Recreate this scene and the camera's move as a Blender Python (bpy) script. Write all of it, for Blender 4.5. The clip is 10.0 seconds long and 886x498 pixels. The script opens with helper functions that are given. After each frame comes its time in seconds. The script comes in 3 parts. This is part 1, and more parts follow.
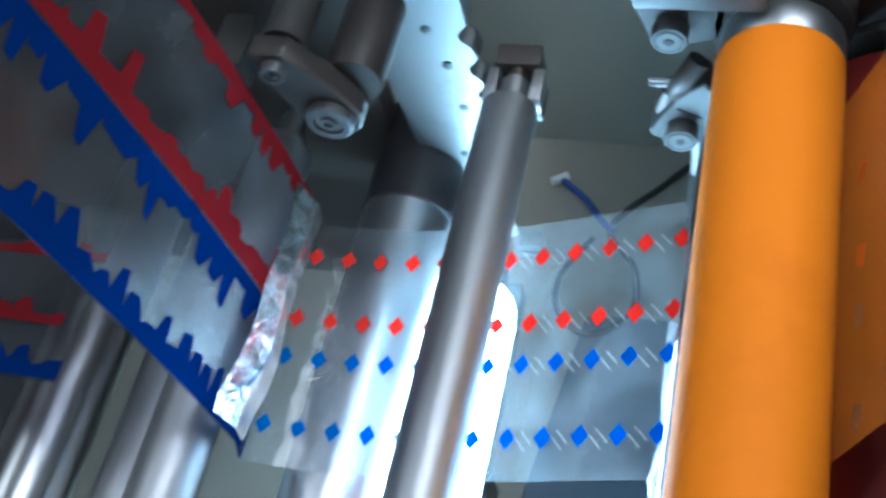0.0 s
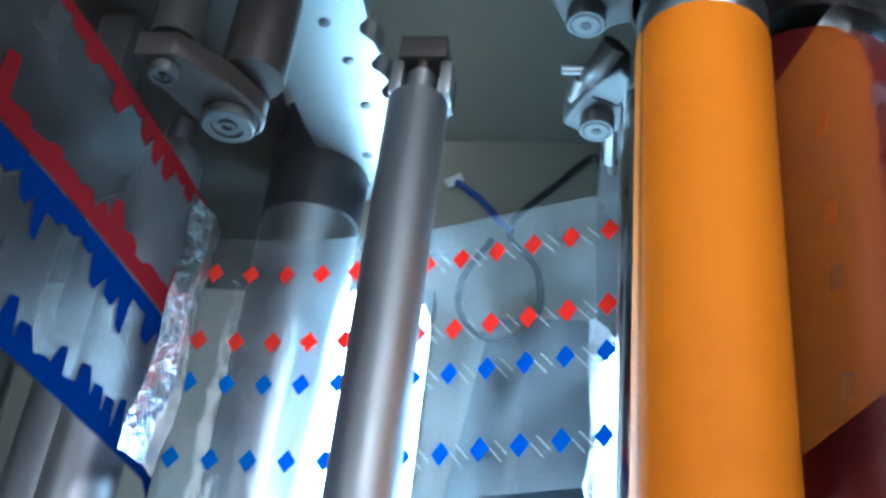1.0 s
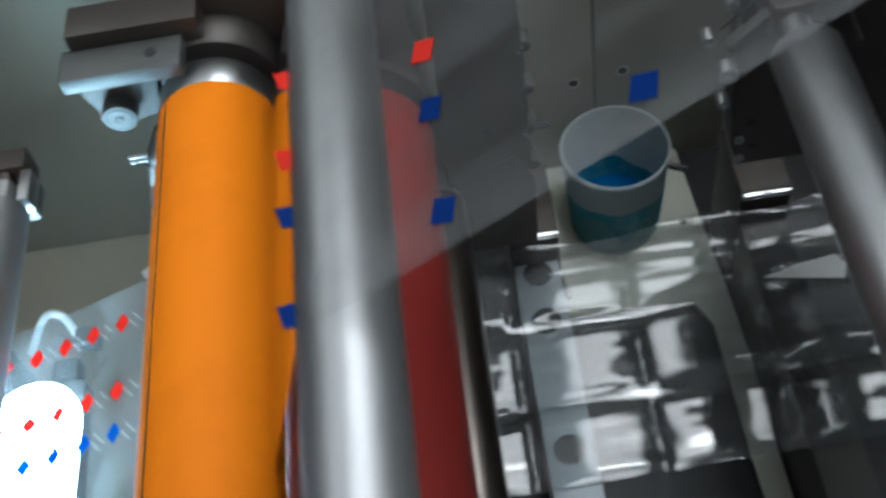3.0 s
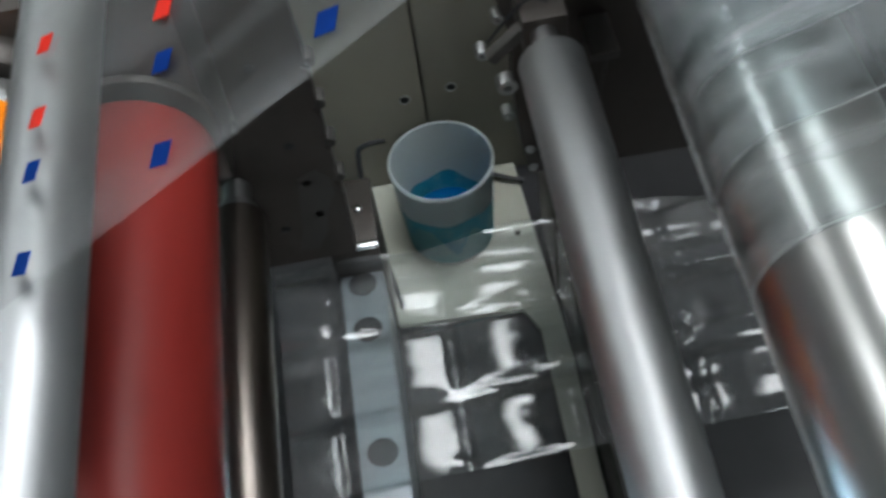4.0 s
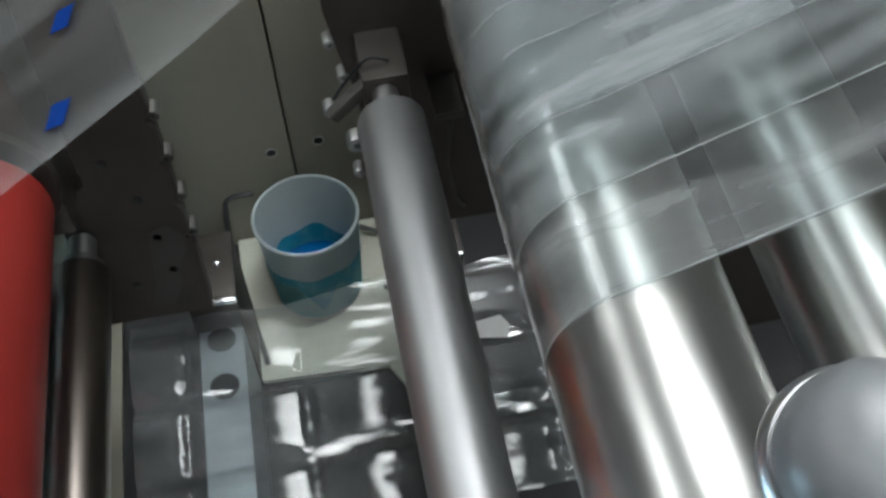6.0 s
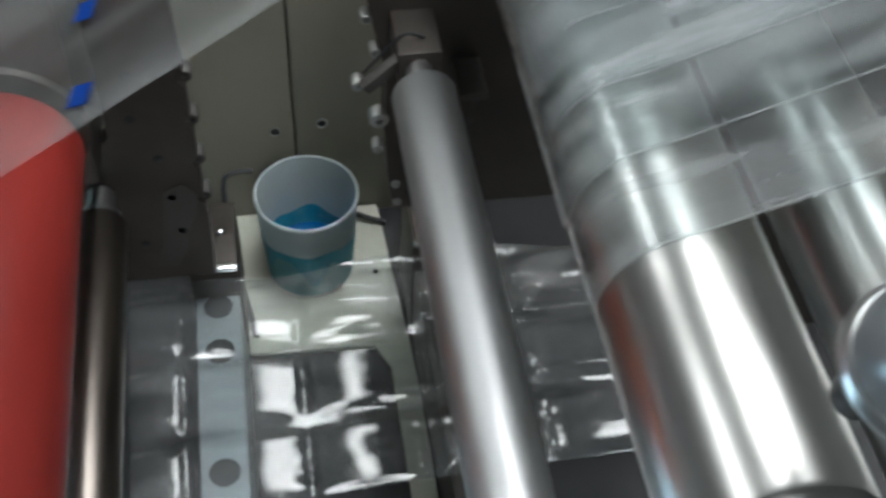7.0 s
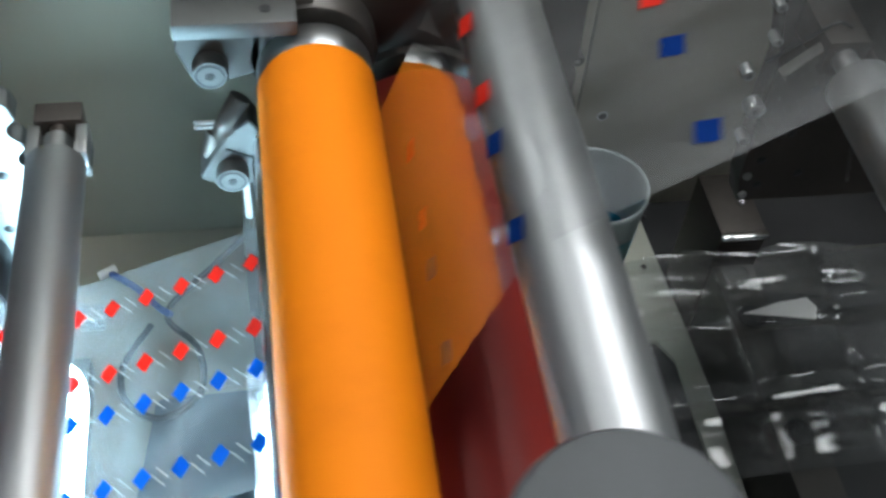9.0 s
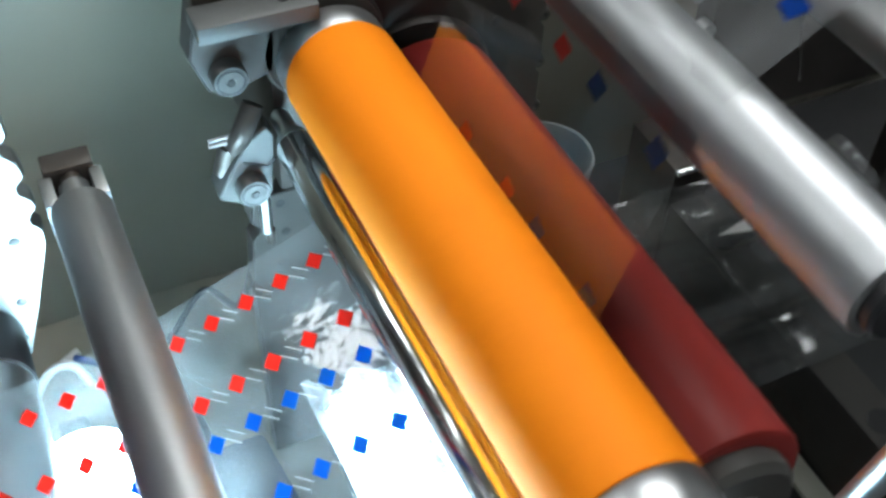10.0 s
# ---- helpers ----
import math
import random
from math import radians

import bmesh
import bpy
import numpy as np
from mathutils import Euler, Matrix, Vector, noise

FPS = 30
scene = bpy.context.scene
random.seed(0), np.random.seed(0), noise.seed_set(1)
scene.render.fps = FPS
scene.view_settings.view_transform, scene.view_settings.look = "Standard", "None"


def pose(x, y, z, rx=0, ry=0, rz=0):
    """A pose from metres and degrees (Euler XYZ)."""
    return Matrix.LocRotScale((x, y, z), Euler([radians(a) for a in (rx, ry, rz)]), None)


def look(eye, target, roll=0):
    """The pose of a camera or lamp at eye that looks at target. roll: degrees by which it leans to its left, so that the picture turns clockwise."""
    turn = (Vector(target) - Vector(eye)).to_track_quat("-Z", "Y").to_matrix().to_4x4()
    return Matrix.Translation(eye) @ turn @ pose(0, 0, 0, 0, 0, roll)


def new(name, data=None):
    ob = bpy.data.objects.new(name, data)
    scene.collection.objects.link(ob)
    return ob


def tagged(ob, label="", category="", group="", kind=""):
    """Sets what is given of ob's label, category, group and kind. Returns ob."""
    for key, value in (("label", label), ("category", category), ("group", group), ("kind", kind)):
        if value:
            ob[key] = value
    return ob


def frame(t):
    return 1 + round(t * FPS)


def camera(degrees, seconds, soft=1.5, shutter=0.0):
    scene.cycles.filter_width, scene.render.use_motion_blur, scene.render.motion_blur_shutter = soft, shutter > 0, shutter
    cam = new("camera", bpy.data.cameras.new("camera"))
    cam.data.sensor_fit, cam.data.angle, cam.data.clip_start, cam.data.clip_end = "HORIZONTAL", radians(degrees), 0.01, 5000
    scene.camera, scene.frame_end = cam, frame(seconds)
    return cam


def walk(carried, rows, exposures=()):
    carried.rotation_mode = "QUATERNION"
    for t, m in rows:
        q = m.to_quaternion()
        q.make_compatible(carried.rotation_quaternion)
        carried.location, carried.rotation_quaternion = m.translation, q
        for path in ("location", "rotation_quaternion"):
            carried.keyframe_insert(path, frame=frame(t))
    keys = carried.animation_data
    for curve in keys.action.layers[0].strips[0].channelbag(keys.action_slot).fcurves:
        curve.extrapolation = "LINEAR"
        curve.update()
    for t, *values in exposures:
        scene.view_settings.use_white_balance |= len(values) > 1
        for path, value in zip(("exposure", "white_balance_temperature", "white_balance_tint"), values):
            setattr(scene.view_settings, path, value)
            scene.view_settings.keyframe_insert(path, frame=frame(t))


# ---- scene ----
PATH = [
    (0, (-0.0783, -0.6536, 0.7963), (-0.3357, -0.1412, -0.0229), -17.22),
    (0.5, (-0.0937, -0.6486, 0.7729), (-0.2774, -0.1096, -0.0491), -13.70),
    (1, (-0.1150, -0.6415, 0.7651), (-0.2550, -0.1005, -0.0641), -10.37),
    (1.5, (-0.1041, -0.6265, 0.7603), (-0.2009, -0.0840, -0.0742), -10.97),
    (2, (-0.0714, -0.6220, 0.7660), (-0.1228, -0.0775, -0.0711), -10.27),
    (3.5, (0.1238, -0.7100, 0.7950), (0.0881, -0.1029, 0.0012), -12.21),
    (4, (0.1656, -0.7172, 0.7924), (0.1646, -0.1119, -0.0036), -10.12),
    (4.5, (0.1993, -0.7137, 0.7854), (0.2334, -0.1065, -0.0084), -8.30),
    (5, (0.2175, -0.7105, 0.7913), (0.2796, -0.0969, 0.0041), -6.43),
    (6.5, (0.1958, -0.7229, 0.7881), (0.2980, -0.0945, 0.0169), -0.86),
    (7, (0.1571, -0.7499, 0.7927), (0.2897, -0.1179, 0.0292), 3.76),
    (7.5, (0.1090, -0.7337, 0.7831), (0.2000, -0.1006, 0.0144), 4.23),
    (8, (0.0543, -0.7270, 0.7789), (0.1298, -0.0978, 0.0053), 4.41),
    (8.5, (-0.0121, -0.7262, 0.7830), (0.0825, -0.0976, 0.0111), 4.36),
    (9, (-0.0977, -0.7164, 0.7658), (0.0450, -0.0812, 0.0068), 5.75),
    (9.5, (-0.1777, -0.7292, 0.7550), (0.0550, -0.0924, 0.0199), 7.18),
    (10, (-0.2412, -0.7151, 0.7205), (0.0747, -0.0902, 0.0065), 2.58),
]
cam = camera(42.40, 10.0, soft=2.8, shutter=0.5)
walk(cam, [(t, look(eye, target, roll)) for t, eye, target, roll in PATH],
     exposures=[(0.0, -0.3, 5500, 10), (1.0, -0.38, 5500, 10), (1.5, -0.42, 5600, 10), (2.0, -0.5, 5900, 10), (3.5, -0.22, 6300, 10), (4.0, 0.08, 6400, 10), (5.0, 0.25, 6500, 10),
                (7.0, 0.42, 6500, 10), (7.5, 0.5, 6500, 10), (8.0, 0.3, 6400, 10), (8.5, -0.15, 6400, 10), (9.0, -0.1, 6500, 10), (9.5, -0.1, 6500, 10), (10.0, 0.0, 6500, 10)])

# ---------------------------------------------------------------- light
world = bpy.data.worlds.new("world")
scene.world = world
world.use_nodes = True
world.node_tree.nodes["Background"].inputs[0].default_value = (0.55, 0.6, 0.65, 1)
world.node_tree.nodes["Background"].inputs[1].default_value = 0.05


# ---------------------------------------------------------------- materials
def material(name, color, rough=0.5, metal=0.0, var=0.12, scale=40.0, bump=0.15, stretch=(1, 1, 1), spec=0.5,
             dirt=None, dirt_amount=0.0, transmission=0.0, rough_var=0.08, coat=0.0):
    m = bpy.data.materials.new(name)
    m.use_nodes = True
    nt = m.node_tree
    b = nt.nodes["Principled BSDF"]
    tc = nt.nodes.new("ShaderNodeTexCoord")
    mp = nt.nodes.new("ShaderNodeMapping")
    mp.inputs["Scale"].default_value = stretch
    nt.links.new(tc.outputs["Object"], mp.inputs[0])
    n1 = nt.nodes.new("ShaderNodeTexNoise")
    n1.inputs["Scale"].default_value = scale
    n1.inputs["Detail"].default_value = 6
    n2 = nt.nodes.new("ShaderNodeTexNoise")
    n2.inputs["Scale"].default_value = scale * 9
    n2.inputs["Detail"].default_value = 3
    for n in (n1, n2):
        nt.links.new(mp.outputs[0], n.inputs["Vector"])
    mix = nt.nodes.new("ShaderNodeMixRGB")
    mix.inputs[1].default_value = tuple(max(c * (1 - var), 0) for c in color) + (1,)
    mix.inputs[2].default_value = tuple(min(c * (1 + var), 1) for c in color) + (1,)
    nt.links.new(n1.outputs[0], mix.inputs[0])
    out = mix.outputs[0]
    if dirt:
        ramp = nt.nodes.new("ShaderNodeValToRGB")
        ramp.color_ramp.elements[0].position = 0.52
        ramp.color_ramp.elements[1].position = 0.75
        n3 = nt.nodes.new("ShaderNodeTexNoise")
        n3.inputs["Scale"].default_value = scale * 0.6
        n3.inputs["Detail"].default_value = 8
        n3.inputs["Roughness"].default_value = 0.7
        nt.links.new(tc.outputs["Object"], n3.inputs["Vector"])
        nt.links.new(n3.outputs[0], ramp.inputs[0])
        amt = nt.nodes.new("ShaderNodeMath")
        amt.operation = "MULTIPLY"
        amt.inputs[1].default_value = dirt_amount
        nt.links.new(ramp.outputs[0], amt.inputs[0])
        mix2 = nt.nodes.new("ShaderNodeMixRGB")
        mix2.inputs[2].default_value = tuple(dirt) + (1,)
        nt.links.new(amt.outputs[0], mix2.inputs[0])
        nt.links.new(out, mix2.inputs[1])
        out = mix2.outputs[0]
    nt.links.new(out, b.inputs["Base Color"])
    mr = nt.nodes.new("ShaderNodeMapRange")
    mr.inputs[3].default_value = max(rough - rough_var, 0.02)
    mr.inputs[4].default_value = min(rough + rough_var, 1)
    nt.links.new(n1.outputs[0], mr.inputs[0])
    nt.links.new(mr.outputs[0], b.inputs["Roughness"])
    b.inputs["Metallic"].default_value = metal
    b.inputs["Specular IOR Level"].default_value = spec
    b.inputs["Transmission Weight"].default_value = transmission
    b.inputs["Coat Weight"].default_value = coat
    if bump:
        bp = nt.nodes.new("ShaderNodeBump")
        bp.inputs["Strength"].default_value = bump
        bp.inputs["Distance"].default_value = 0.0006
        nt.links.new(n2.outputs[0], bp.inputs["Height"])
        nt.links.new(bp.outputs[0], b.inputs["Normal"])
    return m


def film_material(name, tint, haze, gloss_color=(1, 1, 1), rough=0.08, waves=30.0, wave_amount=0.35, streak=(1, 1, 1), gain=1.9, detail=4.0, ior=1.55):
    """Clear plastic film: mostly see-through, with a glossy face and a little milky haze."""
    m = bpy.data.materials.new(name)
    m.use_nodes = True
    nt = m.node_tree
    nt.nodes.clear()
    out = nt.nodes.new("ShaderNodeOutputMaterial")
    tr = nt.nodes.new("ShaderNodeBsdfTransparent")
    tr.inputs[0].default_value = tuple(tint) + (1,)
    gl = nt.nodes.new("ShaderNodeBsdfGlossy")
    gl.inputs["Color"].default_value = tuple(gloss_color) + (1,)
    gl.inputs["Roughness"].default_value = rough
    df = nt.nodes.new("ShaderNodeBsdfDiffuse")
    df.inputs[0].default_value = (0.8, 0.82, 0.84, 1)
    tc = nt.nodes.new("ShaderNodeTexCoord")
    mp = nt.nodes.new("ShaderNodeMapping")
    mp.inputs["Scale"].default_value = streak
    nt.links.new(tc.outputs["Object"], mp.inputs[0])
    n = nt.nodes.new("ShaderNodeTexNoise")
    n.inputs["Scale"].default_value = waves
    n.inputs["Detail"].default_value = detail
    nt.links.new(mp.outputs[0], n.inputs["Vector"])
    bp = nt.nodes.new("ShaderNodeBump")
    bp.inputs["Strength"].default_value = wave_amount
    bp.inputs["Distance"].default_value = 0.004
    nt.links.new(n.outputs[0], bp.inputs["Height"])
    nt.links.new(bp.outputs[0], gl.inputs["Normal"])
    fr = nt.nodes.new("ShaderNodeFresnel")
    fr.inputs[0].default_value = ior
    nt.links.new(bp.outputs[0], fr.inputs["Normal"])
    boost = nt.nodes.new("ShaderNodeMath")
    boost.operation = "MULTIPLY"
    boost.use_clamp = True
    boost.inputs[1].default_value = gain
    nt.links.new(fr.outputs[0], boost.inputs[0])
    hz = nt.nodes.new("ShaderNodeMapRange")
    hz.inputs[1].default_value = 0.3
    hz.inputs[2].default_value = 0.75
    hz.inputs[3].default_value = haze * 0.2
    hz.inputs[4].default_value = haze * 2.3
    nt.links.new(n.outputs[0], hz.inputs[0])
    m1 = nt.nodes.new("ShaderNodeMixShader")
    nt.links.new(hz.outputs[0], m1.inputs[0])
    nt.links.new(tr.outputs[0], m1.inputs[1])
    through_light = nt.nodes.new("ShaderNodeBsdfTranslucent")
    through_light.inputs[0].default_value = (0.8, 0.82, 0.84, 1)
    milky = nt.nodes.new("ShaderNodeMixShader")
    nt.links.new(df.outputs[0], milky.inputs[1])
    nt.links.new(through_light.outputs[0], milky.inputs[2])
    nt.links.new(milky.outputs[0], m1.inputs[2])
    m2 = nt.nodes.new("ShaderNodeMixShader")
    nt.links.new(boost.outputs[0], m2.inputs[0])
    nt.links.new(m1.outputs[0], m2.inputs[1])
    nt.links.new(gl.outputs[0], m2.inputs[2])
    nt.links.new(m2.outputs[0], out.inputs[0])
    return m


def print_ink(name, color):
    """Translucent printed ink on clear film."""
    m = bpy.data.materials.new(name)
    m.use_nodes = True
    nt = m.node_tree
    nt.nodes.clear()
    out = nt.nodes.new("ShaderNodeOutputMaterial")
    n = nt.nodes.new("ShaderNodeTexNoise")
    n.inputs["Scale"].default_value = 400
    mixc = nt.nodes.new("ShaderNodeMixRGB")
    mixc.inputs[1].default_value = tuple(c * 0.85 for c in color) + (1,)
    mixc.inputs[2].default_value = tuple(min(1, c * 1.15) for c in color) + (1,)
    nt.links.new(n.outputs[0], mixc.inputs[0])
    d = nt.nodes.new("ShaderNodeBsdfDiffuse")
    t = nt.nodes.new("ShaderNodeBsdfTranslucent")
    nt.links.new(mixc.outputs[0], d.inputs[0])
    nt.links.new(mixc.outputs[0], t.inputs[0])
    m1 = nt.nodes.new("ShaderNodeMixShader")
    m1.inputs[0].default_value = 0.45
    nt.links.new(d.outputs[0], m1.inputs[1])
    nt.links.new(t.outputs[0], m1.inputs[2])
    nt.links.new(m1.outputs[0], out.inputs[0])
    return m


def glow(name, color, strength):
    m = bpy.data.materials.new(name)
    m.use_nodes = True
    b = m.node_tree.nodes["Principled BSDF"]
    b.inputs["Base Color"].default_value = (0.8, 0.8, 0.8, 1)
    b.inputs["Emission Color"].default_value = tuple(color) + (1,)
    b.inputs["Emission Strength"].default_value = strength
    return m


M_BEIGE = material("beige_panel_paint", (0.30, 0.283, 0.23), 0.42, 0.0, 0.05, 6, 0.06, dirt=(0.2, 0.18, 0.14), dirt_amount=0.35)
M_STEEL = material("brushed_steel", (0.5, 0.51, 0.51), 0.36, 1.0, 0.06, 30, 0.12, (1, 0.05, 1))
M_ALU = material("satin_aluminium_roller", (0.41, 0.42, 0.425), 0.5, 1.0, 0.05, 60, 0.1, (1, 0.3, 1))
M_CHROME = material("polished_steel_roller", (0.40, 0.40, 0.385), 0.3, 1.0, 0.05, 50, 0.05, (1, 0.05, 1), rough_var=0.05)
M_SEMI = material("ground_steel_roller", (0.68, 0.7, 0.72), 0.36, 1.0, 0.05, 50, 0.05, (1, 0.05, 1), rough_var=0.05)
M_MIRROR = material("chromed_roller", (0.7, 0.71, 0.72), 0.1, 1.0, 0.04, 40, 0.03, (1, 0.1, 1), rough_var=0.04)
M_PLATE = material("milled_steel_plate", (0.24, 0.255, 0.255), 0.40, 0.85, 0.08, 20, 0.1, dirt=(0.10, 0.10, 0.10), dirt_amount=0.5)
M_DARKPLATE = material("dark_oiled_steel", (0.07, 0.061, 0.055), 0.42, 0.5, 0.3, 25, 0.12, dirt=(0.1, 0.093, 0.086), dirt_amount=0.5, spec=0.4)
M_GREYSTEEL = material("grey_steel", (0.075, 0.072, 0.067), 0.46, 0.35, 0.15, 25, 0.1, dirt=(0.04, 0.038, 0.035), dirt_amount=0.4, spec=0.4)
M_WORN = material("worn_grey_steel", (0.115, 0.118, 0.115), 0.48, 0.6, 0.2, 60, 0.15, dirt=(0.08, 0.08, 0.08), dirt_amount=0.5)
M_BROWNSTEEL = material("browned_steel", (0.22, 0.19, 0.17), 0.3, 1.0, 0.1, 40, 0.06, (1, 0.1, 1))
M_BLACK = material("black_plastic", (0.018, 0.018, 0.02), 0.4, 0.0, 0.2, 60, 0.1)
M_ORANGE = material("orange_rubber_sleeve", (0.87, 0.225, 0.002), 0.7, 0.0, 0.07, 14, 0.12, (1, 0.4, 1), dirt=(0.6, 0.125, 0.0015), dirt_amount=0.4, spec=0.22)
M_RED = material("red_rubber_sleeve", (0.235, 0.022, 0.018), 0.42, 0.0, 0.06, 12, 0.06, (1, 0.3, 1), dirt=(0.22, 0.022, 0.015), dirt_amount=0.4, spec=0.35)
M_FLOOR = material("dark_machine_bed", (0.04, 0.04, 0.042), 0.4, 0.2, 0.25, 15, 0.15, dirt=(0.03, 0.03, 0.03), dirt_amount=0.6)
M_WHITE = material("white_plate", (0.54, 0.55, 0.47), 0.3, 0.0, 0.04, 12, 0.05, dirt=(0.38, 0.37, 0.29), dirt_amount=0.3)
M_CUP = print_ink("translucent_white_plastic", (0.66, 0.73, 0.74))
M_INK = material("wet_blue_ink", (0.0, 0.10, 0.30), 0.05, 0.0, 0.3, 60, 0.1, spec=0.6)
M_INKSTAIN = material("dried_blue_ink", (0.01, 0.27, 0.38), 0.4, 0.0, 0.35, 60, 0.1, dirt=(0.22, 0.45, 0.48), dirt_amount=0.75)
M_REDINK = print_ink("red_print", (0.9, 0.06, 0.04))
M_FILMBLUE = print_ink("deep_blue_print", (0.01, 0.05, 0.27))
M_BLUEINK = print_ink("blue_print", (0.01, 0.19, 0.6))
M_GREYCAP = material("grey_plastic_cap", (0.07, 0.074, 0.078), 0.5, 0.0, 0.15, 60, 0.15, spec=0.25)
M_CLEARCAP = material("frosted_cap", (0.24, 0.25, 0.26), 0.36, 0.0, 0.3, 45, 0.06, transmission=0.5)
M_CABLE = material("black_cable_rubber", (0.02, 0.022, 0.025), 0.45, 0.0, 0.15, 90, 0.1)
M_TUBE = material("blue_air_hose", (0.01, 0.06, 0.28), 0.3, 0.0, 0.1, 90, 0.05)
M_WHITETUBE = material("white_hose", (0.75, 0.76, 0.75), 0.35, 0.0, 0.05, 60, 0.05)
M_BAR = material("pale_blue_grey_paint", (0.36, 0.40, 0.43), 0.4, 0.2, 0.06, 30, 0.08, dirt=(0.3, 0.32, 0.33), dirt_amount=0.3)
M_INKTINT = print_ink("pale_teal_ink_film", (0.20, 0.43, 0.46))
M_FOLD = print_ink("milky_film_fold", (0.5, 0.52, 0.52))
M_GREYPANEL = material("grey_cover_plate", (0.10, 0.13, 0.16), 0.4, 0.1, 0.1, 15, 0.1)
M_ROOM = material("workshop_wall_paint", (0.42, 0.43, 0.43), 0.7, 0.0, 0.08, 2, 0.1)
M_ROOMFLOOR = material("workshop_floor", (0.22, 0.23, 0.22), 0.5, 0.0, 0.15, 2, 0.1)
M_FILM = film_material("clear_printed_film", (0.89, 0.94, 0.97), 0.085)
M_FILM2 = film_material("clear_carrier_film", (0.965, 0.965, 0.96), 0.105, ior=1.16, rough=0.2, waves=16, wave_amount=0.45, streak=(0.35, 2.2, 0.35), gain=1.2, detail=6.0)
M_WRAP = film_material("tight_film", (0.99, 0.99, 0.99), 0.006, ior=1.1, rough=0.15, waves=12, wave_amount=0.05, gain=0.35)
M_FILMGLOSS = film_material("glossy_carrier_film", (0.93, 0.93, 0.93), 0.015, rough=0.06, waves=14, wave_amount=0.12)
M_FILM3 = film_material("stacked_clear_film", (0.84, 0.88, 0.885), 0.165, ior=1.25, waves=26, wave_amount=0.2, streak=(0.4, 2.5, 0.4))
M_BLISTER = film_material("embossed_clear_plastic", (0.86, 0.9, 0.9), 0.11, rough=0.09, waves=18, wave_amount=0.08, streak=(0.5, 2.6, 1), gain=1.55, detail=2.5)
M_CRUMPLE = film_material("crumpled_glossy_film", (0.85, 0.9, 0.95), 0.22, rough=0.12, waves=70, wave_amount=0.7, gain=2.2)
M_WASTE = film_material("clear_waste_film", (0.6, 0.61, 0.66), 0.05, rough=0.3, waves=30, wave_amount=0.6, gain=0.1)
# for the sheet added over the led bar to break up its glow
M_LEDVEIL = film_material("led_veil_film", (0.55, 0.62, 0.66), 0.3, rough=0.15, waves=60, wave_amount=0.4, gain=1.5)
# the red and blue print again, with the waste side's weaker light in the colour
M_SHADERED = print_ink("shaded_red_print", (0.32, 0.02, 0.025))
M_SHADEBLUE = print_ink("shaded_blue_print", (0.006, 0.035, 0.2))
M_TUBELIGHT = glow("lit_panel", (0.94, 0.985, 1.0), 7.4)
M_LED = glow("lit_led_bar", (0.5, 0.82, 1.0), 68.0)
M_LEDSOFT = glow("dimmer_led_bar", (0.55, 0.84, 1.0), 42.0)


# ---------------------------------------------------------------- mesh helpers
def mesh_of(name, bm, mat, smooth=None):
    me = bpy.data.meshes.new(name)
    bmesh.ops.recalc_face_normals(bm, faces=bm.faces)
    bm.to_mesh(me)
    bm.free()
    for m in mat if isinstance(mat, (list, tuple)) else (mat,):
        me.materials.append(m)
    if smooth is not None:
        for p in me.polygons:
            p.use_smooth = True
        me.set_sharp_from_angle(angle=radians(smooth))
    return me


def part(name, bm, mat, parent, label="", smooth=35):
    ob = new(name, mesh_of(name, bm, mat, smooth))
    ob.parent = parent
    if label:
        tagged(ob, label)
    return ob


def thing(name, label, category, at=(0, 0, 0), group="", kind=""):
    ob = new(name)
    ob.location = at
    return tagged(ob, label, category, group, kind)


def solid(name, bm, mat, label, category="", group="", kind="", smooth=35, at=(0, 0, 0)):
    ob = new(name, mesh_of(name, bm, mat, smooth))
    ob.location = at
    return tagged(ob, label, category, group, kind)


def box(x0, x1, y0, y1, z0, z1, bevel=0.0, bm=None):
    own = bmesh.new()
    bmesh.ops.create_cube(own, size=1)
    for v in own.verts:
        v.co = ((x0 + x1) / 2 + v.co.x * (x1 - x0), (y0 + y1) / 2 + v.co.y * (y1 - y0), (z0 + z1) / 2 + v.co.z * (z1 - z0))
    if bevel:
        bmesh.ops.bevel(own, geom=own.edges[:], offset=bevel, segments=2, profile=0.6, affect="EDGES")
    return own if bm is None else join(bm, own)


def join(bm, other, m=None):
    me = bpy.data.meshes.new("tmp")
    other.to_mesh(me)
    other.free()
    if m is not None:
        me.transform(m)
    bm.from_mesh(me)
    bpy.data.meshes.remove(me)
    return bm


def lathe(profile, segs=64, axis="y", cap=True):
    """Turn (radius, place along the axis) pairs round the axis."""
    bm = bmesh.new()
    rings = []
    for r, h in profile:
        ring = []
        for k in range(segs):
            a = 2 * math.pi * k / segs
            c, s = r * math.cos(a), r * math.sin(a)
            ring.append(bm.verts.new((c, h, s) if axis == "y" else (c, s, h)))
        rings.append(ring)
    for a, b in zip(rings, rings[1:]):
        for k in range(segs):
            bm.faces.new((a[k], a[(k + 1) % segs], b[(k + 1) % segs], b[k]))
    if cap:
        bm.faces.new(rings[0])
        bm.faces.new(rings[-1])
    return bm


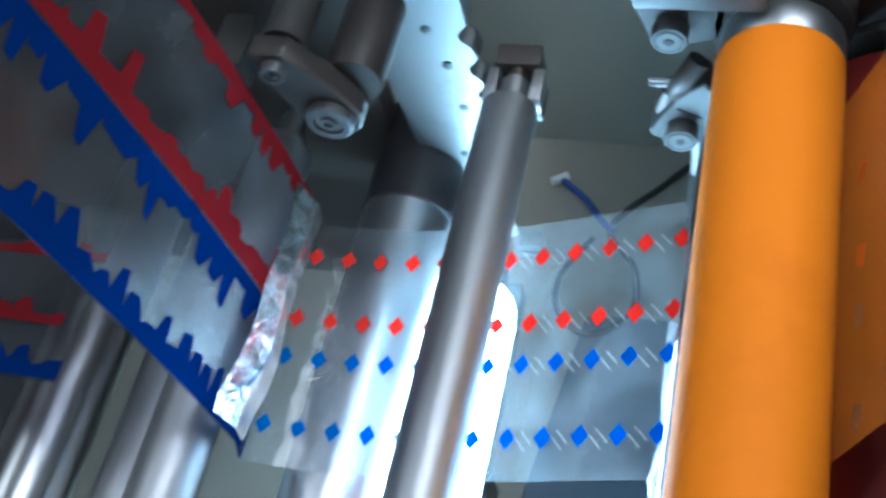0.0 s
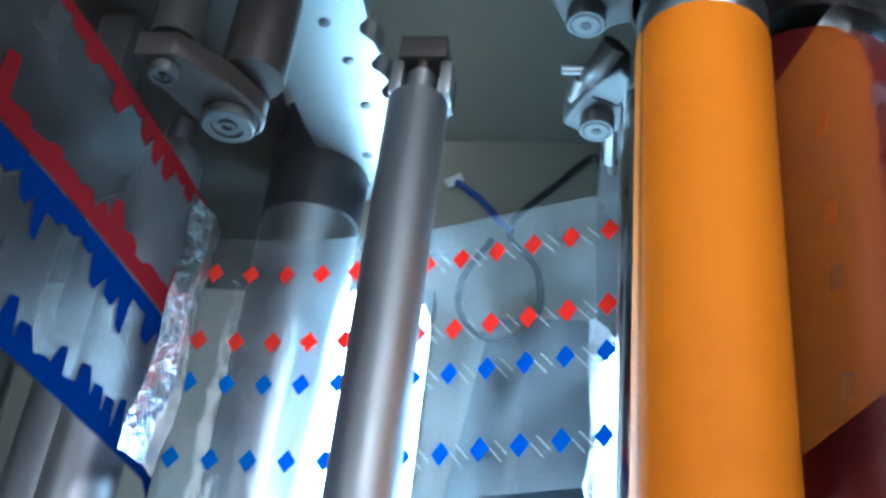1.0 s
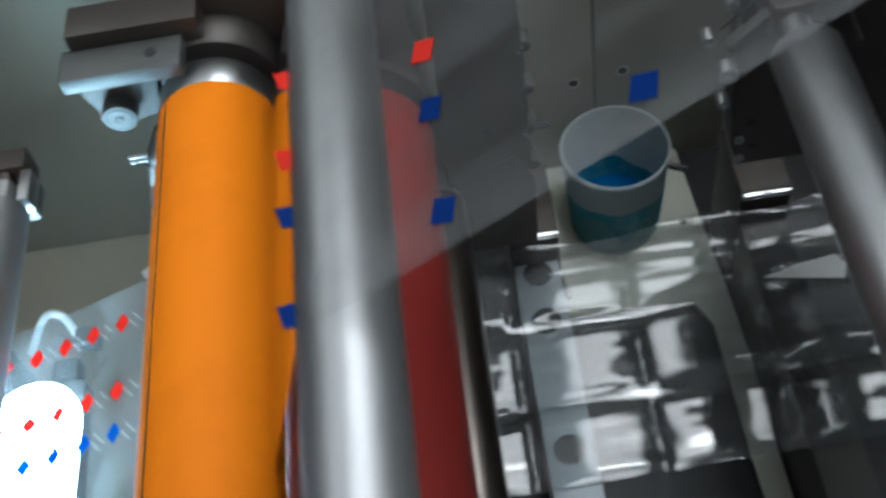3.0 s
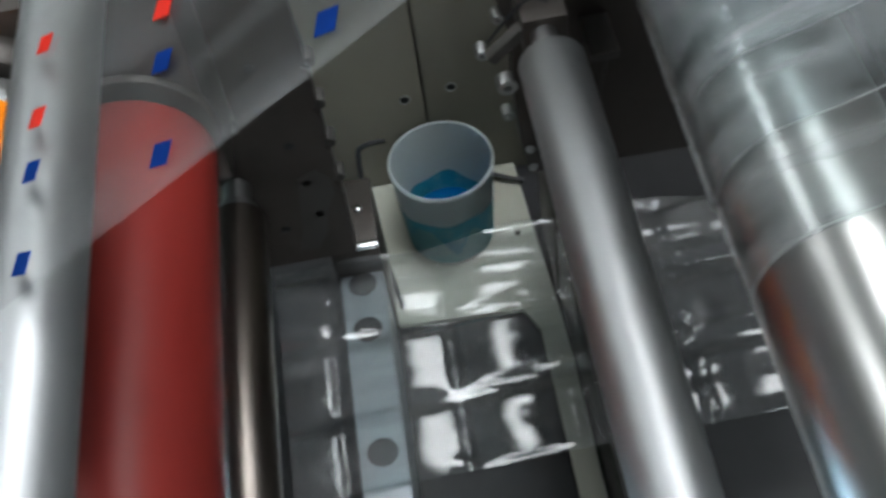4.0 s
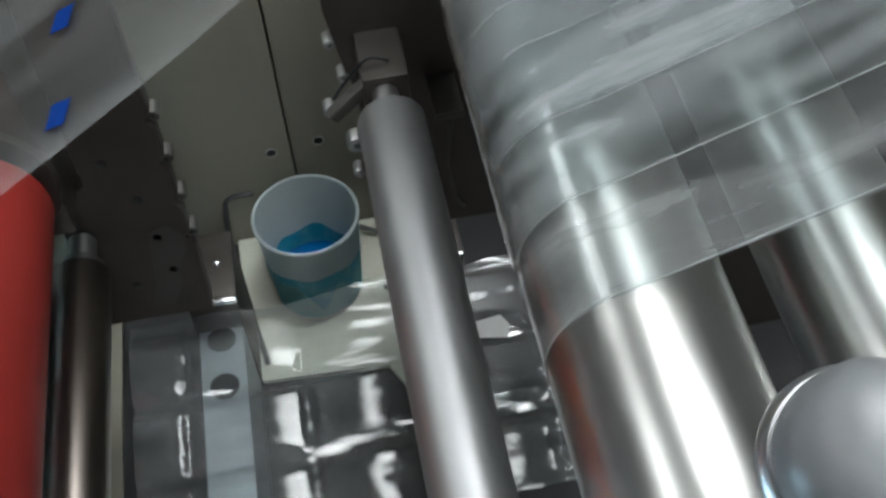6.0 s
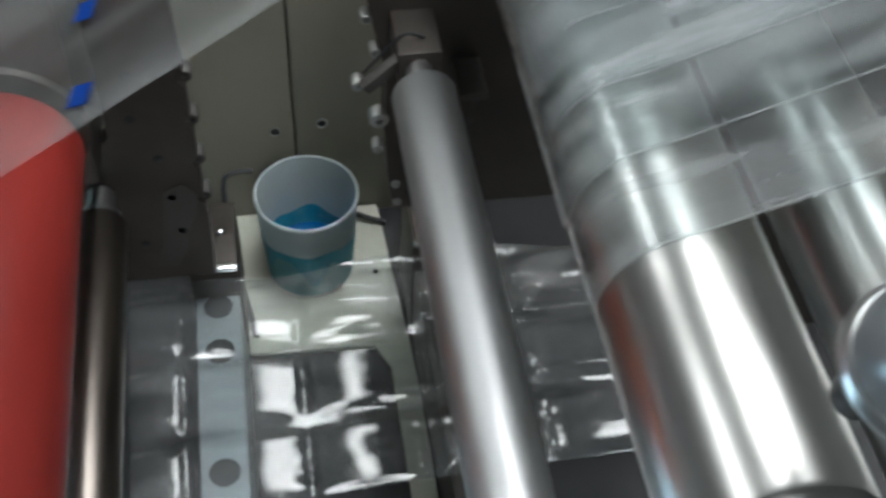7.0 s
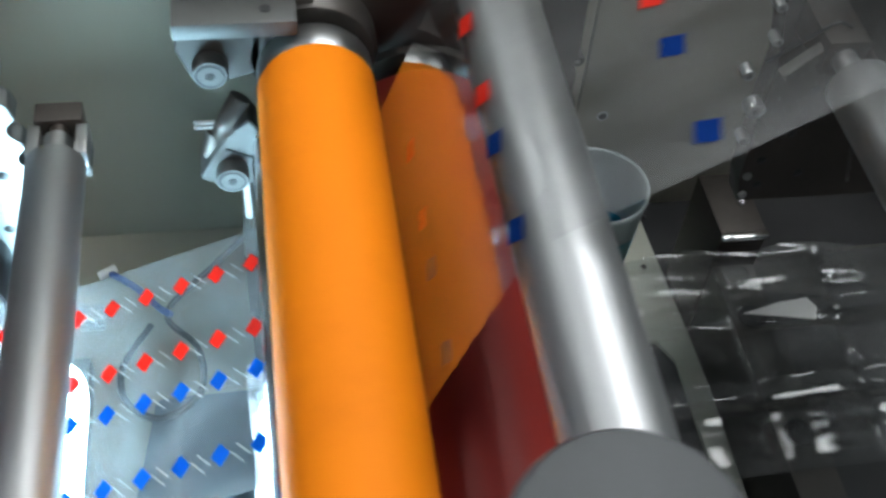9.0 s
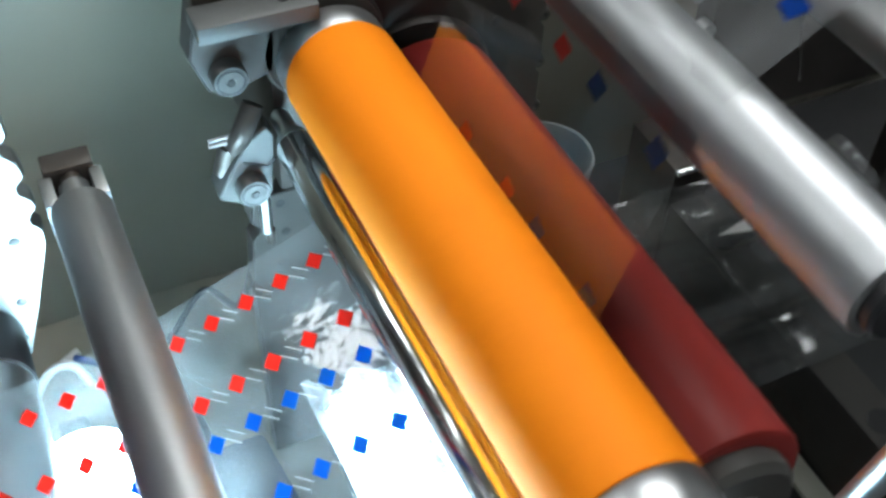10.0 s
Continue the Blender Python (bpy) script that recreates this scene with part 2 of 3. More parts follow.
def tube(points, r, segs=10, smooth_steps=6):
    """A round cable along a smooth line through the points."""
    pts = [Vector(p) for p in points]
    line = []
    for i in range(len(pts) - 1):
        p0, p1, p2, p3 = pts[max(i - 1, 0)], pts[i], pts[i + 1], pts[min(i + 2, len(pts) - 1)]
        for k in range(smooth_steps):
            u = k / smooth_steps
            line.append(0.5 * ((2 * p1) + (p2 - p0) * u + (2 * p0 - 5 * p1 + 4 * p2 - p3) * u * u + (3 * p1 - p0 - 3 * p2 + p3) * u ** 3))
    line.append(pts[-1])
    bm = bmesh.new()
    rings = []
    side = Vector((0.3, 0.5, 0.8))
    for i, p in enumerate(line):
        d = (line[min(i + 1, len(line) - 1)] - line[max(i - 1, 0)]).normalized()
        side = (side - d * side.dot(d)).normalized()
        up = d.cross(side)
        rings.append([bm.verts.new(p + r * (math.cos(2 * math.pi * k / segs) * side + math.sin(2 * math.pi * k / segs) * up)) for k in range(segs)])
    for a, b in zip(rings, rings[1:]):
        for k in range(segs):
            bm.faces.new((a[k], a[(k + 1) % segs], b[(k + 1) % segs], b[k]))
    bm.faces.new(rings[0])
    bm.faces.new(rings[-1])
    return bm


def plate(outline, y0, y1, bevel=0.0012):
    """A flat plate parallel to the back wall, cut to an outline in x and z."""
    bm = bmesh.new()
    a = [bm.verts.new((x, y0, z)) for x, z in outline]
    b = [bm.verts.new((x, y1, z)) for x, z in outline]
    bm.faces.new(a)
    bm.faces.new(b[::-1])
    n = len(a)
    for k in range(n):
        bm.faces.new((a[k], b[k], b[(k + 1) % n], a[(k + 1) % n]))
    if bevel:
        bmesh.ops.bevel(bm, geom=bm.edges[:], offset=bevel, segments=1, affect="EDGES")
    return bm


def arc(cx, cz, r, a0, a1, n=8):
    return [(cx + r * math.cos(radians(a0 + (a1 - a0) * k / n)), cz + r * math.sin(radians(a0 + (a1 - a0) * k / n))) for k in range(n + 1)]


def sheet(line, y0, y1, ny=24, sag=0.0, seed=0.0, step=0.006):
    """A web of film that follows a line of (x, z) points, from y0 to y1."""
    pts = []
    for (xa, za), (xb, zb) in zip(line, line[1:]):
        n = max(1, int(math.hypot(xb - xa, zb - za) / step))
        pts += [(xa + (xb - xa) * k / n, za + (zb - za) * k / n) for k in range(n)]
    pts.append(line[-1])
    bm = bmesh.new()
    rows = []
    for i, (x, z) in enumerate(pts):
        row = []
        for j in range(ny + 1):
            y = y0 + (y1 - y0) * j / ny
            w = sag * noise.noise((x * 14 + seed, y * 22, z * 14))
            row.append(bm.verts.new((x, y, z + w)))
        rows.append(row)
    for a, b in zip(rows, rows[1:]):
        for j in range(ny):
            bm.faces.new((a[j], a[j + 1], b[j + 1], b[j]))
    return bm


ROLLERS = []


def roller(name, label, x, z, r, y0, y1, mat, cap_mat, shaft=0.35, cap=0.008, group="rollers", segs=72, sleeve=None, back_gap=0.03):
    """A turned roller that lies along y: body, two end caps, shaft."""
    ym = (y0 + y1) / 2
    t = thing(name, label, "roller", (x, ym, z), group)
    h = (y1 - y0) / 2
    e = min(0.0025, r * 0.12)
    part("body", lathe([(r * 0.86, -h), (r - e, -h), (r - e * 0.3, -h + e * 0.3), (r, -h + e), (r, h - e), (r - e * 0.3, h - e * 0.3), (r - e, h), (r * 0.86, h)], segs), mat, t)
    for s in (-1, 1):
        part("end_cap", lathe([(r * 0.8, s * (h - 0.002)), (r * 0.8, s * (h + cap * 0.7)), (r * 0.72, s * (h + cap)), (r * shaft, s * (h + cap))], 40), cap_mat, t)
    part("shaft", lathe([(r * shaft * 0.8, -h - 0.03), (r * shaft, -h - 0.028), (r * shaft, h + back_gap - 0.002), (r * shaft * 0.8, h + back_gap)], 24), M_STEEL, t)
    ROLLERS.append((t, x, ym, z, r, name))
    return t


# ---------------------------------------------------------------- structure
def structure():
    w1 = solid("wall_back", box(-1.2, 0.1705, 0.0, 0.02, -0.06, 0.66, 0.0008), M_BEIGE, "beige painted steel back panel of the press", "wall", kind="structure")
    solid("wall_back_right", box(0.1725, 1.4, 0.0, 0.02, -0.06, 0.66, 0.0008), M_BEIGE, "beige painted steel back panel beside a joint", "wall", kind="structure")
    solid("floor", box(-1.2, 1.4, -1.4, -0.0005, -0.08, -0.0405, 0), M_FLOOR, "dark oily machine bed", "floor", kind="structure")
    solid("floor_beige", box(-0.6, -0.005, -0.5, -0.001, -0.0404, -0.037, 0.0006), M_BEIGE, "beige painted sheet on the machine bed", "floor", kind="structure")
    # added behind the panels so that no room light shines through their joint
    solid("joint_light_stop", box(-1.2, 1.4, 0.0205, 0.03, -0.06, 0.66), M_DARKPLATE, "added dark sheet that stops light through the panel joint", "wall", kind="structure")
    # the workshop round the press
    solid("room_floor", box(-4, 4, -4, 3, -1.1, -1.0), M_ROOMFLOOR, "grey workshop floor", "floor", kind="structure")
    solid("wall_north", box(-4, 4, 3, 3.1, -1, 2.6), M_ROOM, "grey painted workshop wall", "wall", kind="structure")
    solid("wall_south", box(-4, 4, -4.1, -4, -1, 2.6), M_ROOM, "grey painted workshop wall", "wall", kind="structure")
    solid("wall_west", box(-4.1, -4, -4, 3, -1, 2.6), M_ROOM, "grey painted workshop wall", "wall", kind="structure")
    solid("wall_east", box(4, 4.1, -4, 3, -1, 2.6), M_ROOM, "grey painted workshop wall", "wall", kind="structure")
    solid("ceiling", box(-4, 4, -4, 3, 2.6, 2.7), M_ROOM, "grey workshop ceiling", "ceiling", kind="structure")
    for x, y in ((-1.45, -0.7), (0.55, -0.7), (-1.45, 1.3), (0.45, 0.35), (1.28, 0.3), (0.55, -2.8)):
        lamp = thing("ceiling_light", "wide diffused ceiling light panel, lit", "light", (x, y, 2.55), "workshop ceiling lights")
        part("frame", box(-0.33, 0.33, -0.73, 0.73, 0.0, 0.05, 0.004), M_WHITE, lamp)
        part("diffuser", box(-0.3, 0.3, -0.7, 0.7, -0.012, 0.0, 0.003), M_TUBELIGHT, lamp, "lit white diffuser")


structure()


# ---------------------------------------------------------------- rollers
def rollers():
    roller("idler_roller", "satin aluminium idler roller over the printed film", -0.2175, 0.2958, 0.0166, -0.62, -0.241, M_ALU, M_ALU, 0.5, 0.003, back_gap=0.02)
    roller("orange_roller", "orange rubber-covered roller with a thin seam", -0.0713, 0.3510, 0.0317, -0.545, -0.250, M_ORANGE, M_STEEL, 0.45, 0.014)
    roller("red_roller", "dark red rubber-covered roller with satin shine", -0.0095, 0.289, 0.048, -0.525, -0.222, M_RED, M_GREYSTEEL, 0.4, 0.012)
    roller("guide_roller", "satin aluminium guide roller with black end cap", 0.0072, 0.4473, 0.0192, -0.554, -0.20, M_ALU, M_BLACK, 0.3, 0.006)
    roller("idler_roller", "satin aluminium idler roller over the tray", 0.2435, 0.3376, 0.0192, -0.62, -0.253, M_ALU, M_GREYSTEEL, 0.4, 0.003, back_gap=0.03)
    roller("large_roller", "large polished steel roller under stacked film", 0.307, 0.4475, 0.036, -0.602, -0.20, M_CHROME, M_STEEL, 0.4)
    roller("large_roller", "polished steel roller behind the stacked film", 0.405, 0.42, 0.032, -0.60, -0.20, M_CHROME, M_STEEL, 0.4)
    roller("small_roller", "thin chromed roller beside the orange roller", -0.0965, 0.2990, 0.0121, -0.56, -0.24, M_MIRROR, M_STEEL, 0.5)
    roller("steel_roller", "dark polished steel roller below the printed film", -0.297, 0.191, 0.030, -0.62, -0.225, M_SEMI, M_BLACK, 0.5, 0.003)
    part("sleeve", lathe([(0.0295, 0.166), (0.0312, 0.168), (0.0312, 0.250), (0.028, 0.252)], 48), M_BLACK, ROLLERS[-1][0], "black bearing sleeve")
    roller("steel_roller", "brownish steel roller below the red roller", 0.032, 0.205, 0.019, -0.56, -0.215, M_BROWNSTEEL, M_STEEL, 0.5)
    roller("nip_roller", "satin steel nip roller behind the waste film", -0.372, 0.245, 0.019, -0.62, -0.245, M_ALU, M_STEEL, 0.4)
    roller("steel_roller", "satin steel roller at the waste side", -0.42, 0.19, 0.022, -0.62, -0.25, M_ALU, M_STEEL, 0.4)
    roller("steel_roller", "dark satin steel roller at the waste side", -0.475, 0.21, 0.026, -0.62, -0.25, M_CHROME, M_STEEL, 0.4)
    roller("return_roller", "satin aluminium return roller high above the press", 1.70, 1.668, 0.019, -0.55, -0.2, M_ALU, M_BLACK, 0.4)
    # seam of the orange sleeve
    o = next(r[0] for r in ROLLERS if r[5] == "orange_roller")
    part("seam", box(-0.0004, 0.0004, -0.145, 0.146, 0.0313, 0.0319), M_BLACK, o, "thin dark seam of the sleeve")
    part("collar", lathe([(0.030, 0.146), (0.0313, 0.149), (0.0313, 0.162), (0.029, 0.166)], 48), M_STEEL, o)
    part("collar", lathe([(0.024, -0.172), (0.030, -0.166), (0.0312, -0.163), (0.0312, -0.149), (0.030, -0.147)], 48), M_STEEL, o)


rollers()


# ---------------------------------------------------------------- films and printed marks
FILM_LINE = [(-0.345, 0.2225), (-0.31, 0.2215), (-0.27, 0.2255), (-0.207, 0.240), (-0.11, 0.279), (-0.0965, 0.2860), (-0.087, 0.2895), (-0.062, 0.3165)]
WASTE_LINE = [(-0.345, 0.2225), (-0.338, 0.25), (-0.342, 0.30), (-0.350, 0.37), (-0.362, 0.45), (-0.40, 0.66)]
G_X, G_Z, G_R = 0.0072, 0.4473, 0.0196
WEB_UP = (0.13, 0.552)


def along(line, s):
    """Place and slope on a line of (x, z) points, s metres from its start."""
    for (xa, za), (xb, zb) in zip(line, line[1:]):
        d = math.hypot(xb - xa, zb - za)
        if s <= d or (xb, zb) == line[-1]:
            u = s / d
            return xa + (xb - xa) * u, za + (zb - za) * u, math.atan2(zb - za, xb - xa)
        s -= d


def diamond(half_x, half_y, lift=0.0004):
    bm = bmesh.new()
    for z in (lift, lift + 0.0002):
        bm.faces.new([bm.verts.new(p) for p in ((half_x, 0, z), (0, half_y, z), (-half_x, 0, z), (0, -half_y, z))])
    v = list(bm.verts)
    for k in range(4):
        bm.faces.new((v[k], v[(k + 1) % 4], v[4 + (k + 1) % 4], v[4 + k]))
    return bm


def band(line, s0, s1, y_edge, y_teeth, seed, mat, name, parent, pitch=0.013):
    """A printed band on the waste film, straight on one side and ragged on the other."""
    rnd = random.Random(seed)
    bm = bmesh.new()
    prev = None
    s = s0
    while s < s1:
        u = (s - s0) / (s1 - s0)
        reach = (0.35 + 0.3 * rnd.random()) if rnd.random() < 0.5 else (0.75 + 0.45 * rnd.random())
        for ds in (0.0, pitch * (0.35 + 0.3 * rnd.random())):
            x, z, a = along(line, min(s + ds, s1))
            nx, nz = -math.sin(a), math.cos(a)
            x, z = x + nx * -0.0006, z + nz * -0.0006
            pair = (bm.verts.new((x, y_edge, z)), bm.verts.new((x, y_edge + (y_teeth - y_edge) * reach, z)))
            if prev:
                bm.faces.new((prev[0], pair[0], pair[1], prev[1]))
            prev = pair
            reach *= 0.92
        x, z, a = along(line, min(s + pitch * 0.7, s1))
        nx, nz = -math.sin(a), math.cos(a)
        pair = (bm.verts.new((x - nx * 0.0006, y_edge, z - nz * 0.0006)), bm.verts.new((x - nx * 0.0006, y_edge + (y_teeth - y_edge) * (0.3 + 0.25 * rnd.random()), z - nz * 0.0006)))
        bm.faces.new((prev[0], pair[0], pair[1], prev[1]))
        prev = pair
        s += pitch * (0.8 + 0.5 * rnd.random())
    return part(name, bm, mat, parent)


def films():
    film = thing("printed_film", "clear film printed with rows of red and blue diamonds", "film")
    part("web", sheet(FILM_LINE, -0.447, -0.285, sag=0.0), M_FILM, film)
    red, blue = mesh_of("mark", diamond(0.0052, 0.0066), M_REDINK), mesh_of("mark", diamond(0.0052, 0.0066), M_BLUEINK)
    total = sum(math.hypot(b[0] - a[0], b[1] - a[1]) for a, b in zip(FILM_LINE, FILM_LINE[1:]))
    ghost = bmesh.new()
    s = 0.0075
    rnd = random.Random(5)
    while s < total - 0.004:
        x, z, a = along(FILM_LINE, s)
        for y, me in ((-0.309, red), (-0.353, red), (-0.379, blue), (-0.423, blue)):
            ob = new("mark", me)
            ob.parent = film
            ob.matrix_local = pose(x, y, z, 0, -math.degrees(a), 0)
            # pale die-cut lines beside the mark
            if x > -0.215:
                for k in range(2):
                    line = box(-0.0052, 0.0052, -0.00022, 0.00022, 0.0003, 0.0005)
                    off = (0.0075 + 0.003 * k + 0.001 * rnd.random(), -0.004 + 0.0035 * k)
                    join(ghost, line, pose(x + off[0], y + off[1], z + 0.0012 + off[0] * 0.4, 0, -math.degrees(a), 0) @ pose(0, 0, 0, 0, 0, -48))
        s += 0.0213
    tagged(part("die_cut_pattern", ghost, M_WHITETUBE, film, "pale die-cut lines"), kind="stuff")

    waste = thing("waste_film", "torn clear waste film with ragged red and blue bands", "film")
    part("web", sheet(WASTE_LINE, -0.447, -0.285, sag=0.003, seed=7.0), M_WASTE, waste)
    part("crumple", sheet([(-0.3425, 0.2245), (-0.332, 0.243), (-0.330, 0.262), (-0.336, 0.283)], -0.447, -0.295, ny=70, sag=0.016, seed=3.0, step=0.002), M_CRUMPLE, waste, "crumpled glossy fold")
    length = 0.445
    band(WASTE_LINE, 0.0, length, -0.2855, -0.303, 3, M_SHADERED, "red_band", waste)
    band(WASTE_LINE, 0.01, length, -0.3655, -0.338, 4, M_SHADERED, "red_band", waste)
    band(WASTE_LINE, 0.0, length, -0.367, -0.394, 5, M_SHADEBLUE, "blue_band", waste)
    band(WASTE_LINE, 0.0, length, -0.4465, -0.423, 6, M_SHADEBLUE, "blue_band", waste)

    run = [(-0.425, 0.298), (-0.52, 0.304), (-0.80, 0.318)]
    part("side_run", sheet(run, -0.447, -0.335, sag=0.002, seed=9.0), M_WASTE, waste)
    band(run, 0.0, 0.37, -0.372, -0.358, 11, M_SHADERED, "red_band", waste)
    band(run, 0.01, 0.37, -0.414, -0.400, 12, M_SHADERED, "red_band", waste)
    band(run, 0.0, 0.37, -0.446, -0.424, 13, M_SHADEBLUE, "blue_band", waste)

    carrier = thing("carrier_film", "hazy clear carrier film with placed marks", "film")
    part("lower_web", sheet([(-0.052, 0.33)] + arc(G_X, G_Z, G_R, 167, 165, 1), -0.465, -0.285), M_FILMGLOSS, carrier)
    part("wrap", sheet(arc(G_X, G_Z, G_R, 165, 123, 10), -0.465, -0.285), M_WRAP, carrier)
    part("upper_web", sheet(arc(G_X, G_Z, G_R, 123, 122, 1) + [WEB_UP, (1.7, 1.687)], -0.465, -0.285, ny=40, sag=0.0022), M_FILM2, carrier)

    stack = thing("stacked_film", "layers of clear film over the large roller", "film")
    base = arc(0.307, 0.4475, 0.0366, 205, 112, 10) + [(0.379, 0.515), (0.8, 0.70)]
    part("lower_layer", sheet(base, -0.50, -0.30, sag=0.0003), M_FILM3, stack)
    top = arc(0.307, 0.4475, 0.0380, 190, 112, 10) + [(0.379, 0.5175), (0.8, 0.704)]
    part("middle_layer", sheet(top, -0.455, -0.30, sag=0.0004, seed=2.0), M_FILM3, stack)
    part("top_layer", sheet([(x, z + 0.0042) for x, z in base[4:]], -0.415, -0.345, sag=0.0004, seed=4.0), M_FILM3, stack)
    # bright folded edges of the layers
    for y, n0 in ((-0.50, 0), (-0.455, 0), (-0.415, 5), (-0.372, 8), (-0.345, 6)):
        line = [(x, y, z + 0.0024) for x, z in base[n0:]]
        part("folded_edge", tube(line, 0.0003, 6, 2), M_FOLD, stack)


films()


# ---------------------------------------------------------------- plates, brackets and bolts
def holes(parent, spots, y, r):
    for x, z in spots:
        ob = part("hole", lathe([(r, 0.0), (r, -0.0006), (r * 0.9, -0.0008)], 20), M_BLACK, parent, "dark drilled hole")
        ob.location = (x, y + 0.0004, z)


def plates():
    a = thing("side_plate", "bright milled steel side plate with round notches", "plate")
    edge = [(-0.283, 0.155), (-0.266, 0.168), (-0.255, 0.205), (-0.240, 0.255)]
    edge += arc(-0.2375, 0.274, 0.0085, -95, -265, 6) + arc(-0.2395, 0.297, 0.0085, -90, -270, 6) + arc(-0.242, 0.325, 0.0085, -90, -270, 6) + [(-0.244, 0.36), (-0.244, 0.62), (-0.312, 0.62), (-0.305, 0.35), (-0.296, 0.24)]
    part("body", plate(edge, -0.215, -0.2), M_PLATE, a)
    holes(a, ((-0.2675, 0.330), (-0.2595, 0.3005), (-0.2555, 0.262), (-0.262, 0.215), (-0.268, 0.185), (-0.272, 0.36)), -0.215, 0.0034)

    b = thing("bearing_block", "grey steel bearing block holding the idler roller", "block")
    part("body", box(-0.231, -0.204, -0.2145, -0.199, 0.282, 0.304, 0.0015), M_DARKPLATE, b)
    part("saddle", box(-0.2345, -0.2005, -0.2365, -0.2145, 0.279, 0.287, 0.001), M_WORN, b)
    for s in (-1, 1):
        part("clip", box(-0.2175 + s * 0.0135 - 0.0035, -0.2175 + s * 0.0135 + 0.0035, -0.2375, -0.214, 0.2872, 0.3005, 0.0012), M_STEEL, b, "bright steel clip")
    part("pin", lathe([(0.0055, -0.243), (0.0055, -0.212)], 20), M_BROWNSTEEL, b).location = (-0.2175, 0, 0.2958)

    c = thing("arm_bracket", "bright steel bracket arm with cam rollers beside the orange roller", "bracket")
    part("lower_arm", plate([(-0.141, 0.262), (-0.139, 0.258), (-0.118, 0.247), (-0.108, 0.255), (-0.104, 0.298), (-0.109, 0.306), (-0.121, 0.297)], -0.225, -0.205), M_WORN, c)
    part("slot", plate([(-0.1245, 0.283), (-0.110, 0.2755), (-0.1045, 0.281), (-0.106, 0.2815), (-0.110, 0.277), (-0.124, 0.2845)], -0.2258, -0.2245, 0), M_BLACK, c)
    part("upper_arm", plate([(-0.146, 0.360), (-0.138, 0.338), (-0.126, 0.334), (-0.10, 0.342), (-0.098, 0.392), (-0.140, 0.390)], -0.225, -0.205), M_GREYSTEEL, c)
    for x, z in ((-0.1275, 0.349), (-0.1215, 0.2665)):
        cam_roller = part("cam_roller", lathe([(0.0095, 0.0), (0.0098, -0.001), (0.0098, -0.009), (0.0092, -0.010), (0.0082, -0.010), (0.0080, -0.0092), (0.0070, -0.0092), (0.0068, -0.0104), (0.0026, -0.0104), (0.0024, -0.006), (0.0002, -0.006)], 36), M_WORN, c, "bright cam roller with hex socket")
        cam_roller.location = (x, -0.225, z)
        ring = part("seal", lathe([(0.0081, 0.0), (0.0081, -0.0008), (0.0071, -0.0008), (0.0071, 0.0)], 36, cap=False), M_BLACK, cam_roller)
        ring.location = (0, -0.0093, 0)
        part("socket", lathe([(0.0024, 0.0), (0.0024, -0.0006), (0.0002, -0.0006)], 6), M_BLACK, cam_roller).location = (0, -0.0101, 0)
    part("link", tube([(-0.126, -0.215, 0.287), (-0.122, -0.222, 0.303), (-0.113, -0.218, 0.318)], 0.0065, 12), M_DARKPLATE, c)
    part("link", tube([(-0.133, -0.212, 0.27), (-0.128, -0.214, 0.29)], 0.007, 12), M_DARKPLATE, c)
    for z in (0.2955, 0.2995):
        part("screw", lathe([(0.0013, -0.141), (0.0013, -0.128)], 12), M_STEEL, c).matrix_local = pose(-0.0, -0.218, z) @ pose(0, 0, 0, 0, 0, -90)
    part("rod", lathe([(0.0035, 0.222), (0.0035, 0.255)], 16, "z"), M_STEEL, c).location = (-0.1135, -0.222, 0)
    part("rod_tip", lathe([(0.0028, 0.212), (0.0028, 0.223)], 16, "z"), M_DARKPLATE, c).location = (-0.1115, -0.222, 0)

    w = thing("side_plate", "milled steel side plate with drilled holes below the bracket", "plate")
    edge = [(-0.120, -0.037), (-0.02, -0.037), (-0.02, 0.232), (-0.116, 0.232)] + arc(-0.119, 0.205, 0.007, 90, -90, 6) + arc(-0.121, 0.15, 0.007, 90, -90, 6)
    part("body", plate(edge, -0.203, -0.188), M_GREYSTEEL, w)
    holes(w, ((-0.0985, 0.223), (-0.0965, 0.198), (-0.1005, 0.17), (-0.098, 0.12), (-0.07, 0.21), (-0.07, 0.17)), -0.203, 0.0032)

    # added sheet, out of view, keeps the led light off the dark side plate
    gp = thing("led_blocker", "unseen dark sheet added below the red roller to block led light", "plate")
    part("body", box(-0.026, -0.023, -0.56, -0.203, -0.0405, 0.232, 0.0006), M_DARKPLATE, gp)

    d = thing("clamp_bar", "grey steel clamp bar with one screw hole above the orange roller", "bar")
    part("body", box(-0.144, -0.080, -0.246, -0.224, 0.383, 0.393, 0.0015), M_WORN, d)
    part("cover", box(-0.140, -0.070, -0.2235, -0.2, 0.385, 0.402, 0.002), M_DARKPLATE, d)
    part("hole", lathe([(0.003, 0.3928), (0.003, 0.3936), (0.0002, 0.3936)], 16, "z"), M_BLACK, d).location = (-0.096, -0.235, 0)
    part("foot", box(-0.118, -0.09, -0.206, -0.002, 0.33, 0.375, 0.002), M_DARKPLATE, d)

    e = thing("bearing_housing", "dark brown bearing housing behind the orange and red rollers", "housing")
    part("body", box(-0.098, 0.038, -0.206, -0.002, 0.235, 0.40, 0.004), M_DARKPLATE, e)
    part("collar", lathe([(0.034, -0.225), (0.036, -0.222), (0.036, -0.204)], 48), M_DARKPLATE, e).location = (-0.0713, 0, 0.351)
    part("collar", lathe([(0.050, -0.210), (0.052, -0.207), (0.052, -0.204)], 48), M_DARKPLATE, e).location = (-0.0095, 0, 0.289)

